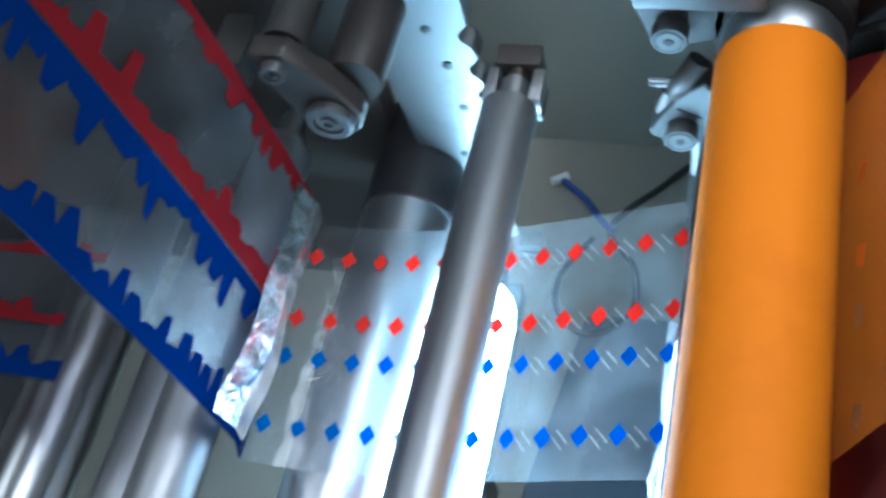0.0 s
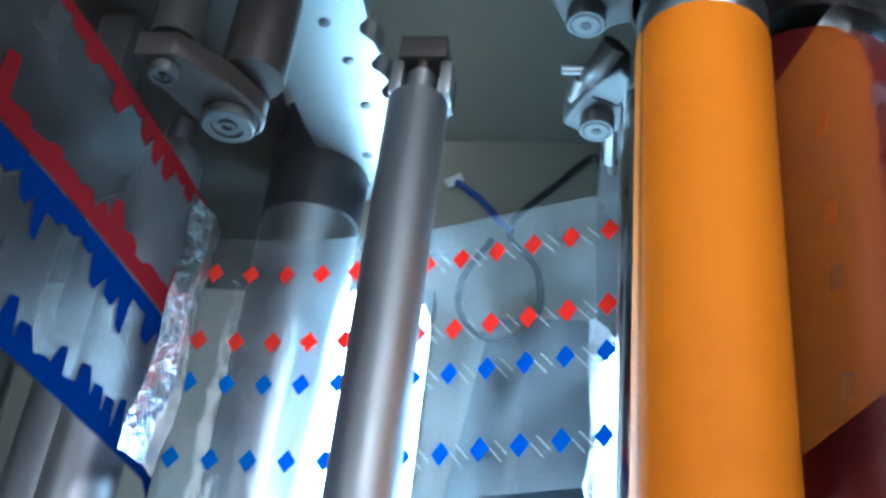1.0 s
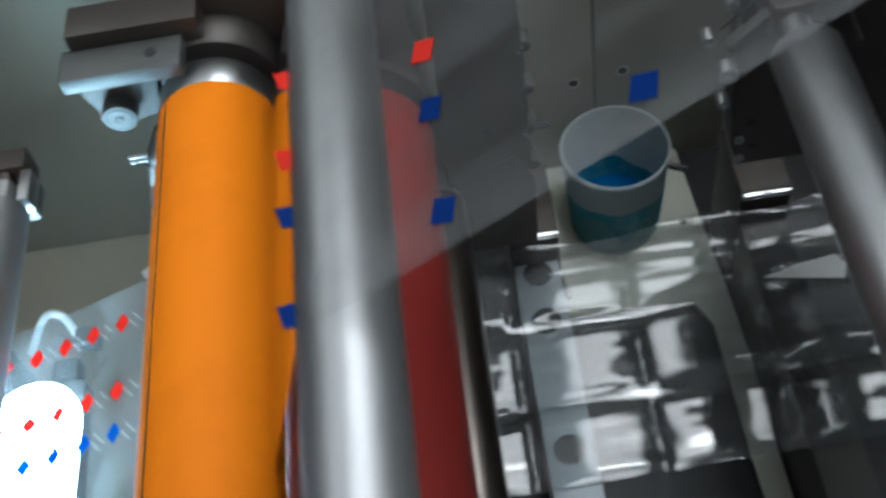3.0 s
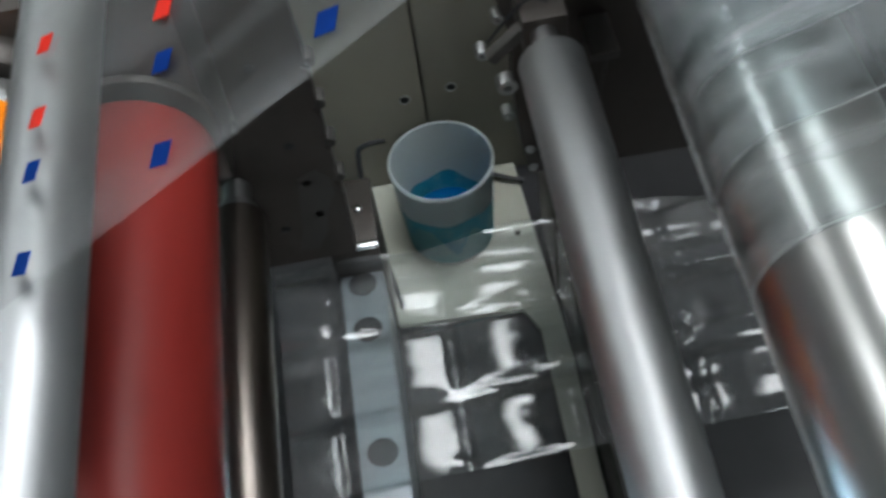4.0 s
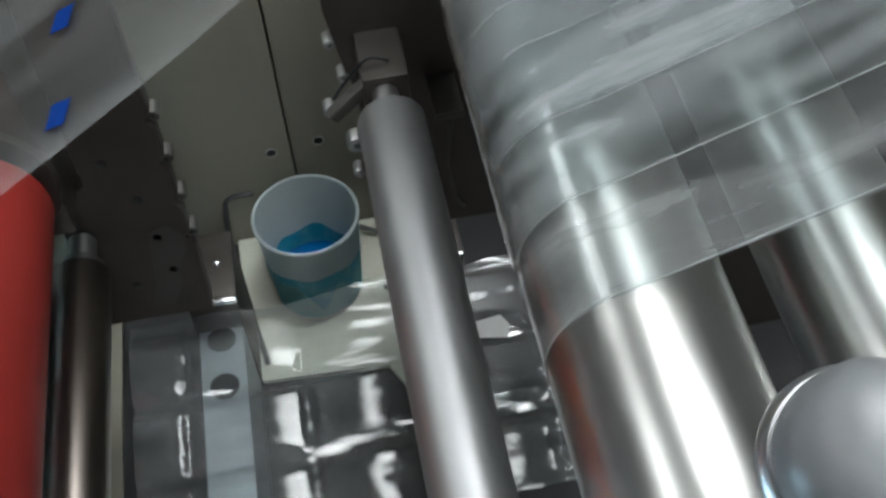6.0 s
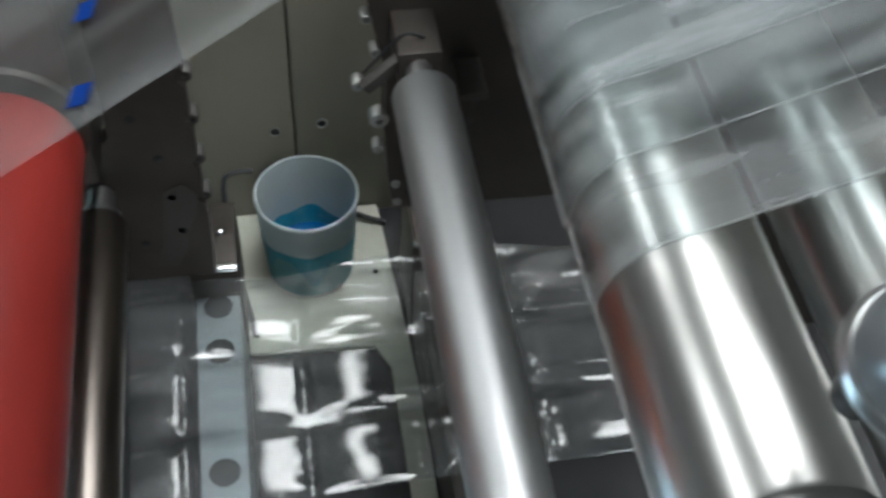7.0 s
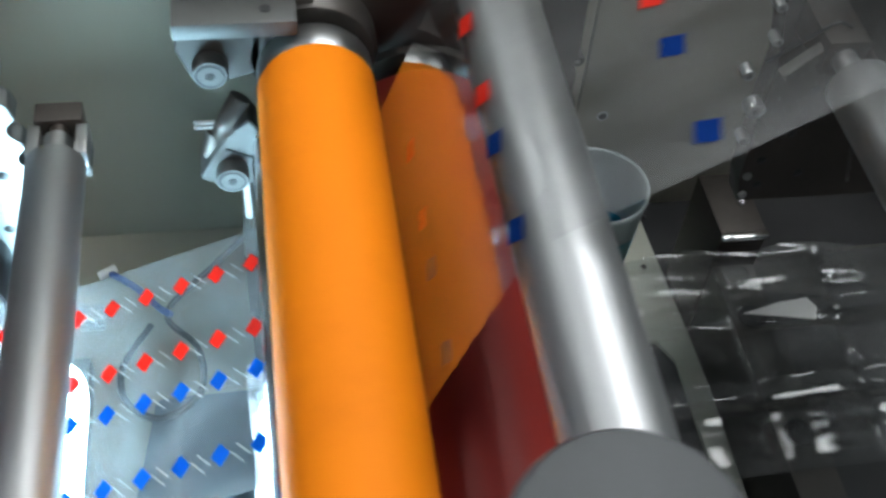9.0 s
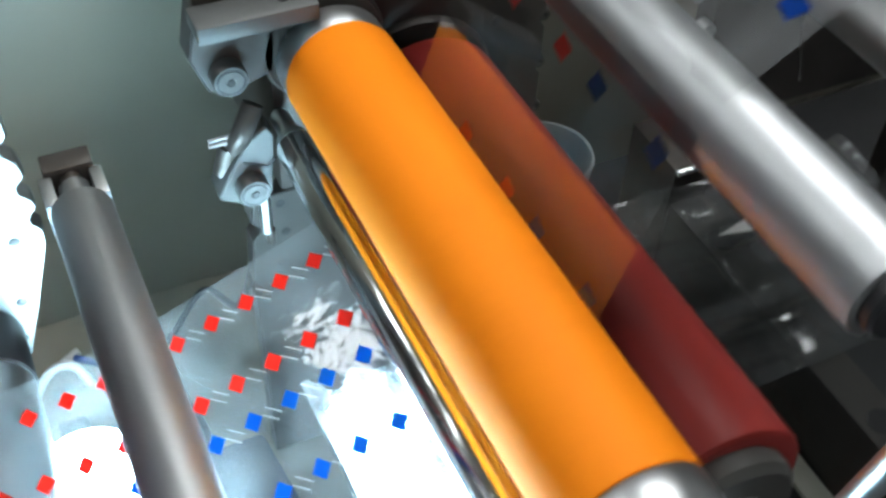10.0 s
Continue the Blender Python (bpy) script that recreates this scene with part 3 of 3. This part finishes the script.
    f = thing("side_plate", "dark oiled steel side plate with drilled holes", "plate")
    edge = [(0.018, 0.094), (0.099, 0.094), (0.101, 0.165)]
    for zc in (0.18, 0.217, 0.255, 0.293):
        edge += arc(0.1005, zc, 0.006, -90, -270, 5)
    edge += [(0.099, 0.32), (0.098, 0.45), (0.045, 0.45), (0.045, 0.245), (0.018, 0.225)]
    part("body", plate(edge, -0.175, -0.16), M_DARKPLATE, f)
    holes(f, ((0.0735, 0.224), (0.0775, 0.184), (0.0805, 0.148), (0.052, 0.136), (0.060, 0.262), (0.064, 0.30)), -0.175, 0.0036)
    for zc in (0.18, 0.217, 0.255, 0.293):
        part("edge_screw", lathe([(0.0048, 0), (0.0048, -0.011), (0.0042, -0.012), (0.0022, -0.012), (0.002, -0.009), (0.0002, -0.009)], 20), M_GREYSTEEL, f).location = (0.1005, -0.160, zc)

    part("grey_patch", plate([(0.072, 0.190), (0.086, 0.196), (0.095, 0.184), (0.094, 0.166), (0.086, 0.150), (0.082, 0.126), (0.072, 0.108), (0.058, 0.110), (0.064, 0.132), (0.068, 0.162)], -0.1754, -0.1748, 0), M_GREYSTEEL, f, "irregular grey patch")
    g = thing("side_plate", "dark steel side plate behind the tray idler roller", "plate")
    edge = [(0.236, 0.168), (0.47, 0.168), (0.47, -0.04), (0.66, -0.04), (0.66, 0.60), (0.215, 0.60), (0.2155, 0.37), (0.2215, 0.335), (0.231, 0.297), (0.2285, 0.25), (0.232, 0.19)]
    part("body", plate(edge, -0.19, -0.17), M_DARKPLATE, g)
    holes(g, ((0.2475, 0.3315), (0.243, 0.21), (0.247, 0.185), (0.275, 0.195), (0.258, 0.235), (0.262, 0.275)), -0.19, 0.0034)
    for x, z, r in ((0.2105, 0.291, 0.0042), (0.2245, 0.259, 0.0068), (0.2235, 0.232, 0.004), (0.2365, 0.195, 0.0032), (0.222, 0.318, 0.0036), (0.2165, 0.345, 0.0036), (0.238, 0.176, 0.003)):
        part("bolt", lathe([(r, 0.0), (r, -0.009), (r * 0.9, -0.010), (r * 0.45, -0.010), (r * 0.42, -0.006), (0.0002, -0.006)], 22), M_STEEL, g, "bright socket-head bolt").location = (x, -0.182, z)
    part("arm", box(0.231, 0.258, -0.232, -0.185, 0.326, 0.350, 0.002), M_DARKPLATE, g)
    part("finger", box(-0.02, 0.02, -0.004, 0.004, -0.004, 0.004, 0.0015), M_GREYSTEEL, g, "bare metal finger").matrix_local = pose(0.2265, -0.225, 0.334, 0, -38, 8)
    part("wire", tube([(0.214, -0.2, 0.31), (0.224, -0.215, 0.338), (0.236, -0.222, 0.357), (0.248, -0.22, 0.352)], 0.0011, 8), M_CABLE, g)
    part("hook", tube([(0.285, -0.215, 0.30), (0.278, -0.225, 0.27), (0.281, -0.232, 0.24), (0.287, -0.228, 0.225)], 0.0012, 8), M_GREYSTEEL, g)
    part("ledge", box(0.272, 0.290, -0.225, -0.189, 0.302, 0.308, 0.001), M_GREYSTEEL, g)

    h = thing("arm_bracket", "worn steel pressure arm with a pivot bolt", "bracket")
    part("arm", plate(arc(-0.303, 0.337, 0.0175, 215, 375, 10) + [(-0.297, 0.362), (-0.318, 0.385), (-0.338, 0.385), (-0.328, 0.352)], -0.288, -0.274), M_DARKPLATE, h)
    for x, z, r in ((-0.303, 0.337, 0.0135), (-0.325, 0.374, 0.007)):
        part("pivot", lathe([(r, 0.0), (r, -0.005), (r * 0.92, -0.006), (r * 0.62, -0.006), (r * 0.58, -0.0045), (r * 0.36, -0.0045), (r * 0.34, -0.006), (r * 0.2, -0.006), (r * 0.18, -0.004), (0.0002, -0.004)], 32), M_WORN, h, "worn pivot bolt").location = (x, -0.288, z)
    part("hub", lathe([(0.016, -0.272), (0.0165, -0.268), (0.0165, -0.20)], 32), M_DARKPLATE, h).location = (-0.292, 0, 0.348)
    part("spacer", lathe([(0.012, -0.272), (0.012, -0.20)], 24), M_GREYSTEEL, h).location = (-0.325, 0, 0.374)

    k = thing("side_plate", "dark steel plate behind the waste film", "plate")
    part("body", box(-0.9, -0.318, -0.20, -0.18, 0.02, 0.8, 0.002), M_DARKPLATE, k)
    for x, z, w in ((-0.40, 0.40, 0.03), (-0.47, 0.36, 0.04), (-0.39, 0.31, 0.022)):
        part("lug", box(x - w / 2, x + w / 2, -0.24, -0.199, z - 0.012, z + 0.012, 0.003), M_GREYSTEEL, k)

    for x, z in ((0.154, 0.073), (0.196, 0.079), (0.132, 0.34), (0.15, 0.36)):
        s = thing("wall_screw", "countersunk screw in the beige back panel", "screw", (x, 0, z), "wall screws")
        part("cup", lathe([(0.0052, 0.001), (0.0054, -0.0006), (0.0044, -0.0012), (0.0038, -0.0002)], 24), M_STEEL, s)
        part("recess", lathe([(0.004, 0.0), (0.004, -0.0007), (0.0002, -0.0007)], 24), M_BLACK, s)


plates()


# ---------------------------------------------------------------- ink tray, cup, bars
def cup():
    t = thing("ink_cup", "translucent white plastic cup with blue ink inside", "cup", (0.1755, -0.0745, -0.0315))
    t.scale = (0.93, 0.93, 0.98)
    out = [(0.037, 0.0), (0.0395, 0.001), (0.0405, 0.004), (0.0475, 0.099), (0.0487, 0.1005), (0.0487, 0.1035), (0.0472, 0.1045), (0.0457, 0.1035), (0.0386, 0.004), (0.001, 0.0035)]
    part("wall", lathe(out, 72, "z"), M_CUP, t)
    part("ink", lathe([(0.0386, 0.0042), (0.0400, 0.022), (0.0397, 0.0224), (0.001, 0.0221)], 56, "z"), M_INK, t, "wet blue ink")
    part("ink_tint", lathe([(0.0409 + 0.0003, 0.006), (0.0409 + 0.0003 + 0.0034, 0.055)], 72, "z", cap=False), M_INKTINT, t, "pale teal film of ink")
    # ink that has run down and dried on the cup, inside and out
    for inside in (True, False):
        bm = bmesh.new()
        n = 90
        a0, a1 = (-25, 175) if inside else (185, 372)
        lo = []
        for k in range(n + 1):
            a = radians(a0 + (a1 - a0) * k / n)
            u = k / n
            fade = math.sin(math.pi * u) ** 0.5
            if inside:
                zt, zb = 0.022 + 0.030 * fade * (0.75 + 0.6 * noise.noise((k * 0.045, 3, 0))), 0.0222
                off = -0.0005
                rad = lambda z: 0.0386 + (0.0457 - 0.0386) * z / 0.1 + off
            else:
                zt = 0.064 + 0.008 * noise.noise((k * 0.05, 9, 0))
                zb = zt - (0.012 + 0.05 * max(0, noise.noise((k * 0.06, 1, 0)) + 0.25)) * fade
                rad = lambda z: 0.0405 + (0.0475 - 0.0405) * z / 0.1 + 0.0004
            lo.append([bm.verts.new((rad(z) * math.cos(a), rad(z) * math.sin(a), z)) for z in (zt, (zt + zb) / 2, zb)])
        for p, q in zip(lo, lo[1:]):
            for i in range(2):
                bm.faces.new((p[i], q[i], q[i + 1], p[i + 1]))
        part("ink_stain", bm, M_INKSTAIN, t, "dried blue ink run")


cup()


def trays():
    p = thing("white_plate", "white plastic plate under the ink cup", "plate")
    bm = plate([(0.105, 0.0), (0.245, 0.0), (0.250, -0.10), (0.254, -0.16), (0.2562, -0.22), (0.2562, -0.56), (0.235, -0.56), (0.236, -0.19), (0.224, -0.167), (0.118, -0.163), (0.108, -0.155)], 0.0, 0.0045, 0.0008)
    bm.transform(Matrix(((1, 0, 0, 0), (0, 0, 1, 0), (0, 1, 0, 0), (0, 0, 0, 1))))
    part("body", bm, M_WHITE, p).location = (0, -0.002, -0.0365)
    part("screw", lathe([(0.0026, 0), (0.0026, 0.0012), (0.0002, 0.0012)], 16, "z"), M_DARKPLATE, p, "dark screw").location = (0.234, -0.087, -0.032)
    for x, y_back, paint, look_of in ((0.096, 0.0, M_BAR, "light steel"), (0.276, 0.007, M_GREYSTEEL, "dark oily steel")):
        bar = thing("support_bar", look_of + " support bar with large round holes", "bar", (x, y_back, 0), "support bars")
        part("body", box(-0.0175, 0.0175, -0.62, -0.156, -0.04, 0.049, 0.0015), paint, bar)
        part("end_block", box(-0.0195, 0.0195, -0.163, -0.095, -0.04, 0.089, 0.002), M_DARKPLATE, bar, "dark end block")
        part("lip", box(-0.0195, 0.0195, -0.1672, -0.1615, 0.084, 0.0905, 0.0024), M_MIRROR, bar, "bright worn lip")
        part("pin", lathe([(0.004, 0.088), (0.004, 0.0915), (0.0034, 0.0932), (0.002, 0.0943), (0.0002, 0.0947)], 20, "z"), M_MIRROR, bar, "bright pin").location = (0.007, -0.13, 0)
        for y in (-0.173, -0.217, -0.325, -0.42):
            part("hole", lathe([(0.0115, 0.049), (0.0115, 0.0496), (0.0108, 0.0498), (0.0104, 0.0493), (0.0002, 0.0493)], 32, "z"), M_BLACK, bar, "dark round hole").location = (0, y, 0)

    # embossed clear plastic over the bars
    bl = thing("embossed_sheet", "crumpled clear plastic sheet with embossed pockets", "sheet")
    bm = bmesh.new()
    nx, ny = 150, 110
    x0, x1, y0, y1 = 0.030, 0.432, -0.351, -0.162
    rows = []
    for j in range(ny + 1):
        row = []
        for i in range(nx + 1):
            u, v = i / nx, j / ny
            x, y = x0 + (x1 - x0) * u, y0 + (y1 - y0) * v + 0.01 * (u - 0.5) + 0.012 * v * noise.noise((u * 5, 3, 1))
            # pockets in rows, rounded rectangles with flat tops
            cu, cv = ((x - 0.158) / 0.088) % 1.0, ((y - 0.04 * (x - 0.2) + 0.357) / 0.0635) % 1.0
            du, dv = max(abs(cu - 0.5) - 0.44, 0) / 0.06, max(abs(cv - 0.5) - 0.30, 0) / 0.16
            pocket = max(0.0, 1 - math.hypot(du, dv))
            pocket = pocket * pocket * (3 - 2 * pocket)
            z = 0.0650 + 0.13 * (y + 0.235) + 0.0030 * pocket + 0.0022 * pocket * (1 - 4 * (cu - 0.5) ** 2) + 0.0026 * noise.noise((x * 18, y * 45, 0)) * (1.1 - pocket) + 0.0012 * noise.noise((x * 16, y * 110, 4)) * (1.15 - pocket) + 0.00025 * noise.noise((x * 20, y * 120, 9))
            row.append(bm.verts.new((x, y, max(z, 0.0505))))
        rows.append(row)
    for a, b in zip(rows, rows[1:]):
        for i in range(nx):
            bm.faces.new((a[i], a[i + 1], b[i + 1], b[i]))
    part("web", bm, M_BLISTER, bl, smooth=180)

    s = thing("film_scrap", "torn scrap of white film lying on the clear sheet", "scrap", (0.258, -0.222, 0.0715))
    bm = bmesh.new()
    bot = [bm.verts.new(c) for c in ((0, 0, 0), (0.056, -0.011, 0), (0.06, 0.0, 0.001), (0.055, 0.010, 0.001), (0.03, 0.007, 0.0005))]
    bm.faces.new(bot)
    ext = bmesh.ops.extrude_face_region(bm, geom=bm.faces[:])
    for v in ext["geom"]:
        if isinstance(v, bmesh.types.BMVert):
            v.co.z += 0.0006
    part("body", bm, M_WHITETUBE, s)

    c = thing("cardboard_strip", "brown cardboard strip on the machine bed", "cardboard", (0.155, -0.40, -0.0395))
    part("body", box(-0.016, 0.016, -0.05, 0.05, 0, 0.003, 0.0006), material("brown_cardboard", (0.33, 0.22, 0.12), 0.8, 0, 0.12, 40, 0.2), c)
    g = thing("cover_plate", "dark grey cover plate on the beige bed", "plate")
    bm = plate(arc(-0.198, -0.192, 0.006, 90, 180, 4) + [(-0.232, -0.37), (-0.108, -0.37)] + arc(-0.131, -0.190, 0.006, 0, 90, 4), 0.0, 0.004, 0.0006)
    bm.transform(Matrix(((1, 0, 0, 0), (0, 0, 1, 0), (0, 1, 0, 0), (0, 0, 0, 1))))
    part("body", bm, M_GREYPANEL, g).location = (0, 0, -0.037)


trays()


# ---------------------------------------------------------------- cables, lamps, knobs
def small_things():
    t = thing("cable", "black rubber cable looped on the beige bed", "cable")
    part("run", tube([(-0.112, -0.19, 0.19), (-0.118, -0.13, 0.06), (-0.125, -0.03, -0.02), (-0.157, -0.05, -0.034), (-0.196, -0.098, -0.0345), (-0.170, -0.137, -0.0345), (-0.168, -0.182, -0.0335), (-0.199, -0.206, -0.031), (-0.227, -0.187, -0.031), (-0.231, -0.150, -0.0345), (-0.209, -0.109, -0.0345)], 0.003, 10, 8), M_CABLE, t)
    t = thing("air_hose", "blue air hose with a pale fitting", "hose")
    part("hose", tube([(-0.245, -0.052, -0.03), (-0.222, -0.07, -0.031), (-0.203, -0.093, -0.031), (-0.192, -0.103, -0.030)], 0.0032, 10), M_TUBE, t)
    part("fitting", lathe([(0.0038, -0.008), (0.0042, -0.007), (0.0042, 0.007), (0.0038, 0.008)], 16), M_WHITETUBE, t).matrix_local = pose(-0.247, -0.051, -0.03, 0, 0, -60)
    t = thing("white_hose", "short bent white hose in a clamp", "hose")
    part("hose", tube([(-0.285, -0.21, 0.10), (-0.262, -0.205, 0.135), (-0.246, -0.21, 0.142), (-0.238, -0.22, 0.13)], 0.003, 10), M_WHITETUBE, t)
    part("clamp", box(-0.266, -0.246, -0.240, -0.222, 0.088, 0.106, 0.003), M_GREYSTEEL, t)
    t = thing("hose_clip", "bright metal hose clip", "clip")
    for z in (0.142, 0.150):
        part("band", box(-0.230, -0.214, -0.243, -0.230, z - 0.0025, z + 0.0025, 0.001), M_PLATE, t)
    t = thing("cable", "black cable bent beside the ink cup", "cable")
    part("run", tube([(0.122, -0.150, -0.028), (0.114, -0.105, -0.026), (0.104, -0.05, -0.015), (0.103, -0.012, 0.02), (0.110, -0.006, 0.03), (0.130, -0.004, 0.03)], 0.0025, 10), M_CABLE, t)
    part("run", tube([(0.218, -0.018, -0.022), (0.235, -0.025, -0.026), (0.25, -0.03, -0.028)], 0.0025, 10), M_CABLE, t)
    for x, y0, y1, z, w, shine in ((-0.0935, -0.52, -0.305, 0.148, 0.046, M_LEDSOFT), (-0.2535, -0.62, -0.268, 0.148, 0.064, M_LED)):
        t = thing("led_work_light", "lit cool-white led bar inside the press", "light", (x, (y0 + y1) / 2, z), "led bars")
        h = (y1 - y0) / 2
        part("housing", box(-w / 2, w / 2, -h, h, -0.02, -0.002, 0.002), M_WORN, t)
        for s in (-0.75, 0.5):
            part("foot", box(-0.006, 0.006, h * s - 0.008, h * s + 0.008, -0.037 - z, -0.019, 0.001), M_DARKPLATE, t)
        lens = plate(arc(0, h - w / 2, w / 2, 0, 180, 10) + arc(0, -h + w / 2, w / 2, 180, 360, 10), -0.002, 0.003, 0.001)
        lens.transform(Matrix(((1, 0, 0, 0), (0, 0, 1, 0), (0, 1, 0, 0), (0, 0, 0, 1))))
        part("diffuser", lens, shine, t, "lit cool-white diffuser")
    # added sheet over the led bar, gives its glare a ragged outline
    scrap = thing("film_scrap", "added crumpled milky sheet that makes the led bar's glow uneven", "scrap", (-0.092, -0.40, 0.153))
    bm = bmesh.new()
    n, rows = 46, []
    for j in range(n + 1):
        row = []
        for i in range(n + 1):
            u, v = i / n * 2 - 1, j / n * 2 - 1
            edge = 1 + 0.35 * noise.noise((math.atan2(v, u) * 1.3, 5, 0))
            row.append(bm.verts.new((u * 0.030 * edge, v * 0.105 * edge, 0.004 + 0.007 * abs(noise.noise((u * 1.8, v * 4.0, 2))) + 0.003 * abs(noise.noise((u * 5, v * 11, 8))))))
        rows.append(row)
    for p, q in zip(rows, rows[1:]):
        for i in range(n):
            bm.faces.new((p[i], p[i + 1], q[i + 1], q[i]))
    part("body", bm, M_LEDVEIL, scrap)
    t = thing("end_knob", "round grey plastic end knob", "knob", (-0.0277, -0.6184, 0.5414))
    t.scale = (0.84, 0.84, 0.84)
    part("cap", lathe([(0.026, -0.012), (0.032, -0.010), (0.0345, -0.006), (0.0345, 0.003), (0.033, 0.0055), (0.026, 0.007), (0.0002, 0.0078)], 56, "z"), M_GREYCAP, t)
    part("plug", lathe([(0.0036, 0.0074), (0.0036, 0.0082), (0.0002, 0.0084)], 20, "z"), M_CLEARCAP, t, "pale centre plug")
    part("stem", lathe([(0.006, -0.34), (0.006, -0.01)], 20, "z"), M_STEEL, t)
    t.rotation_euler = (radians(10), 0, 0)
    t = thing("end_knob", "frosted domed end knob", "knob", (0.311, -0.616, 0.577))
    t.scale = (0.9, 0.9, 0.9)
    part("cap", lathe([(0.021, -0.02), (0.0225, -0.012), (0.0225, -0.002), (0.021, 0.004), (0.017, 0.0095), (0.01, 0.013), (0.0002, 0.0142)], 56, "z"), M_CLEARCAP, t)
    part("rim", lathe([(0.0232, -0.024), (0.0242, -0.022), (0.0242, -0.018), (0.0228, -0.016)], 56, "z"), M_STEEL, t)
    part("stem", lathe([(0.008, -0.068), (0.008, -0.02)], 20, "z"), M_BLACK, t)
    t.rotation_euler = (radians(22), radians(-2), 0)


small_things()


# ---------------------------------------------------------------- placed marks on the carrier film, and all motion
PITCH = 0.0775
WEB = [(-0.0095, -2.2), (-0.0095, 0.26), (-0.045, 0.335), (-0.0119, 0.4523)] + arc(G_X, G_Z, G_R + 0.0008, 165, 122, 6) + [(WEB_UP[0] - 0.001, WEB_UP[1] + 0.001), (2.2, 2.046)]


TRAVEL = ((0.0, -0.023), (1.0, 0.0703), (1.8, 0.1465), (2.0, 0.1692), (3.5, 0.3479), (7.5, 0.7837), (8.0, 0.8495), (8.5, 0.9213), (9.0, 0.9889), (9.5, 1.0539), (10.0, 1.1219))


def travel(t):
    """Metres of film run by the time t, the press slowly speeding up."""
    return float(np.interp(t, [r[0] for r in TRAVEL], [r[1] for r in TRAVEL]))


def web_place(s):
    x, z, a = along(WEB, s)
    return pose(x, 0, z, 0, -math.degrees(a), 0)


def marks():
    red, blue = mesh_of("square", diamond(0.0064, 0.0072, 0.0), M_REDINK), mesh_of("square", diamond(0.0064, 0.0072, 0.0), M_FILMBLUE)
    top = sum(math.hypot(b[0] - a[0], b[1] - a[1]) for a, b in zip(WEB[:4], WEB[1:4])) + 0.020
    out = []
    for n in range(-21, 8):
        t = thing("printed_marks", "row of red and blue squares on the moving film", "label", group="marks on the carrier film")
        for y, me in ((-0.332, red), (-0.376, red), (-0.405, blue), (-0.450, blue)):
            ob = new("square", me)
            ob.parent = t
            ob.matrix_local = pose(0, y, 0, 0, 0, 25)
        out.append((t, top + n * PITCH + 0.3122))
    return out


MARKS = marks()


def motions():
    for t, s0 in MARKS:
        walk(t, [(k / 10, web_place(s0 + travel(k / 10))) for k in range(101)])
    for t, x, y, z, r, name in ROLLERS:
        rate = 5060.0 if name == "orange_roller" else min(math.degrees(1 / r), 4400)
        sign = -1 if name in ("guide_roller", "red_roller") else 1
        walk(t, [(k / 10, pose(x, y, z, 0, sign * rate * (travel(k / 10) - travel(9.15)), 0)) for k in range(101)])


motions()
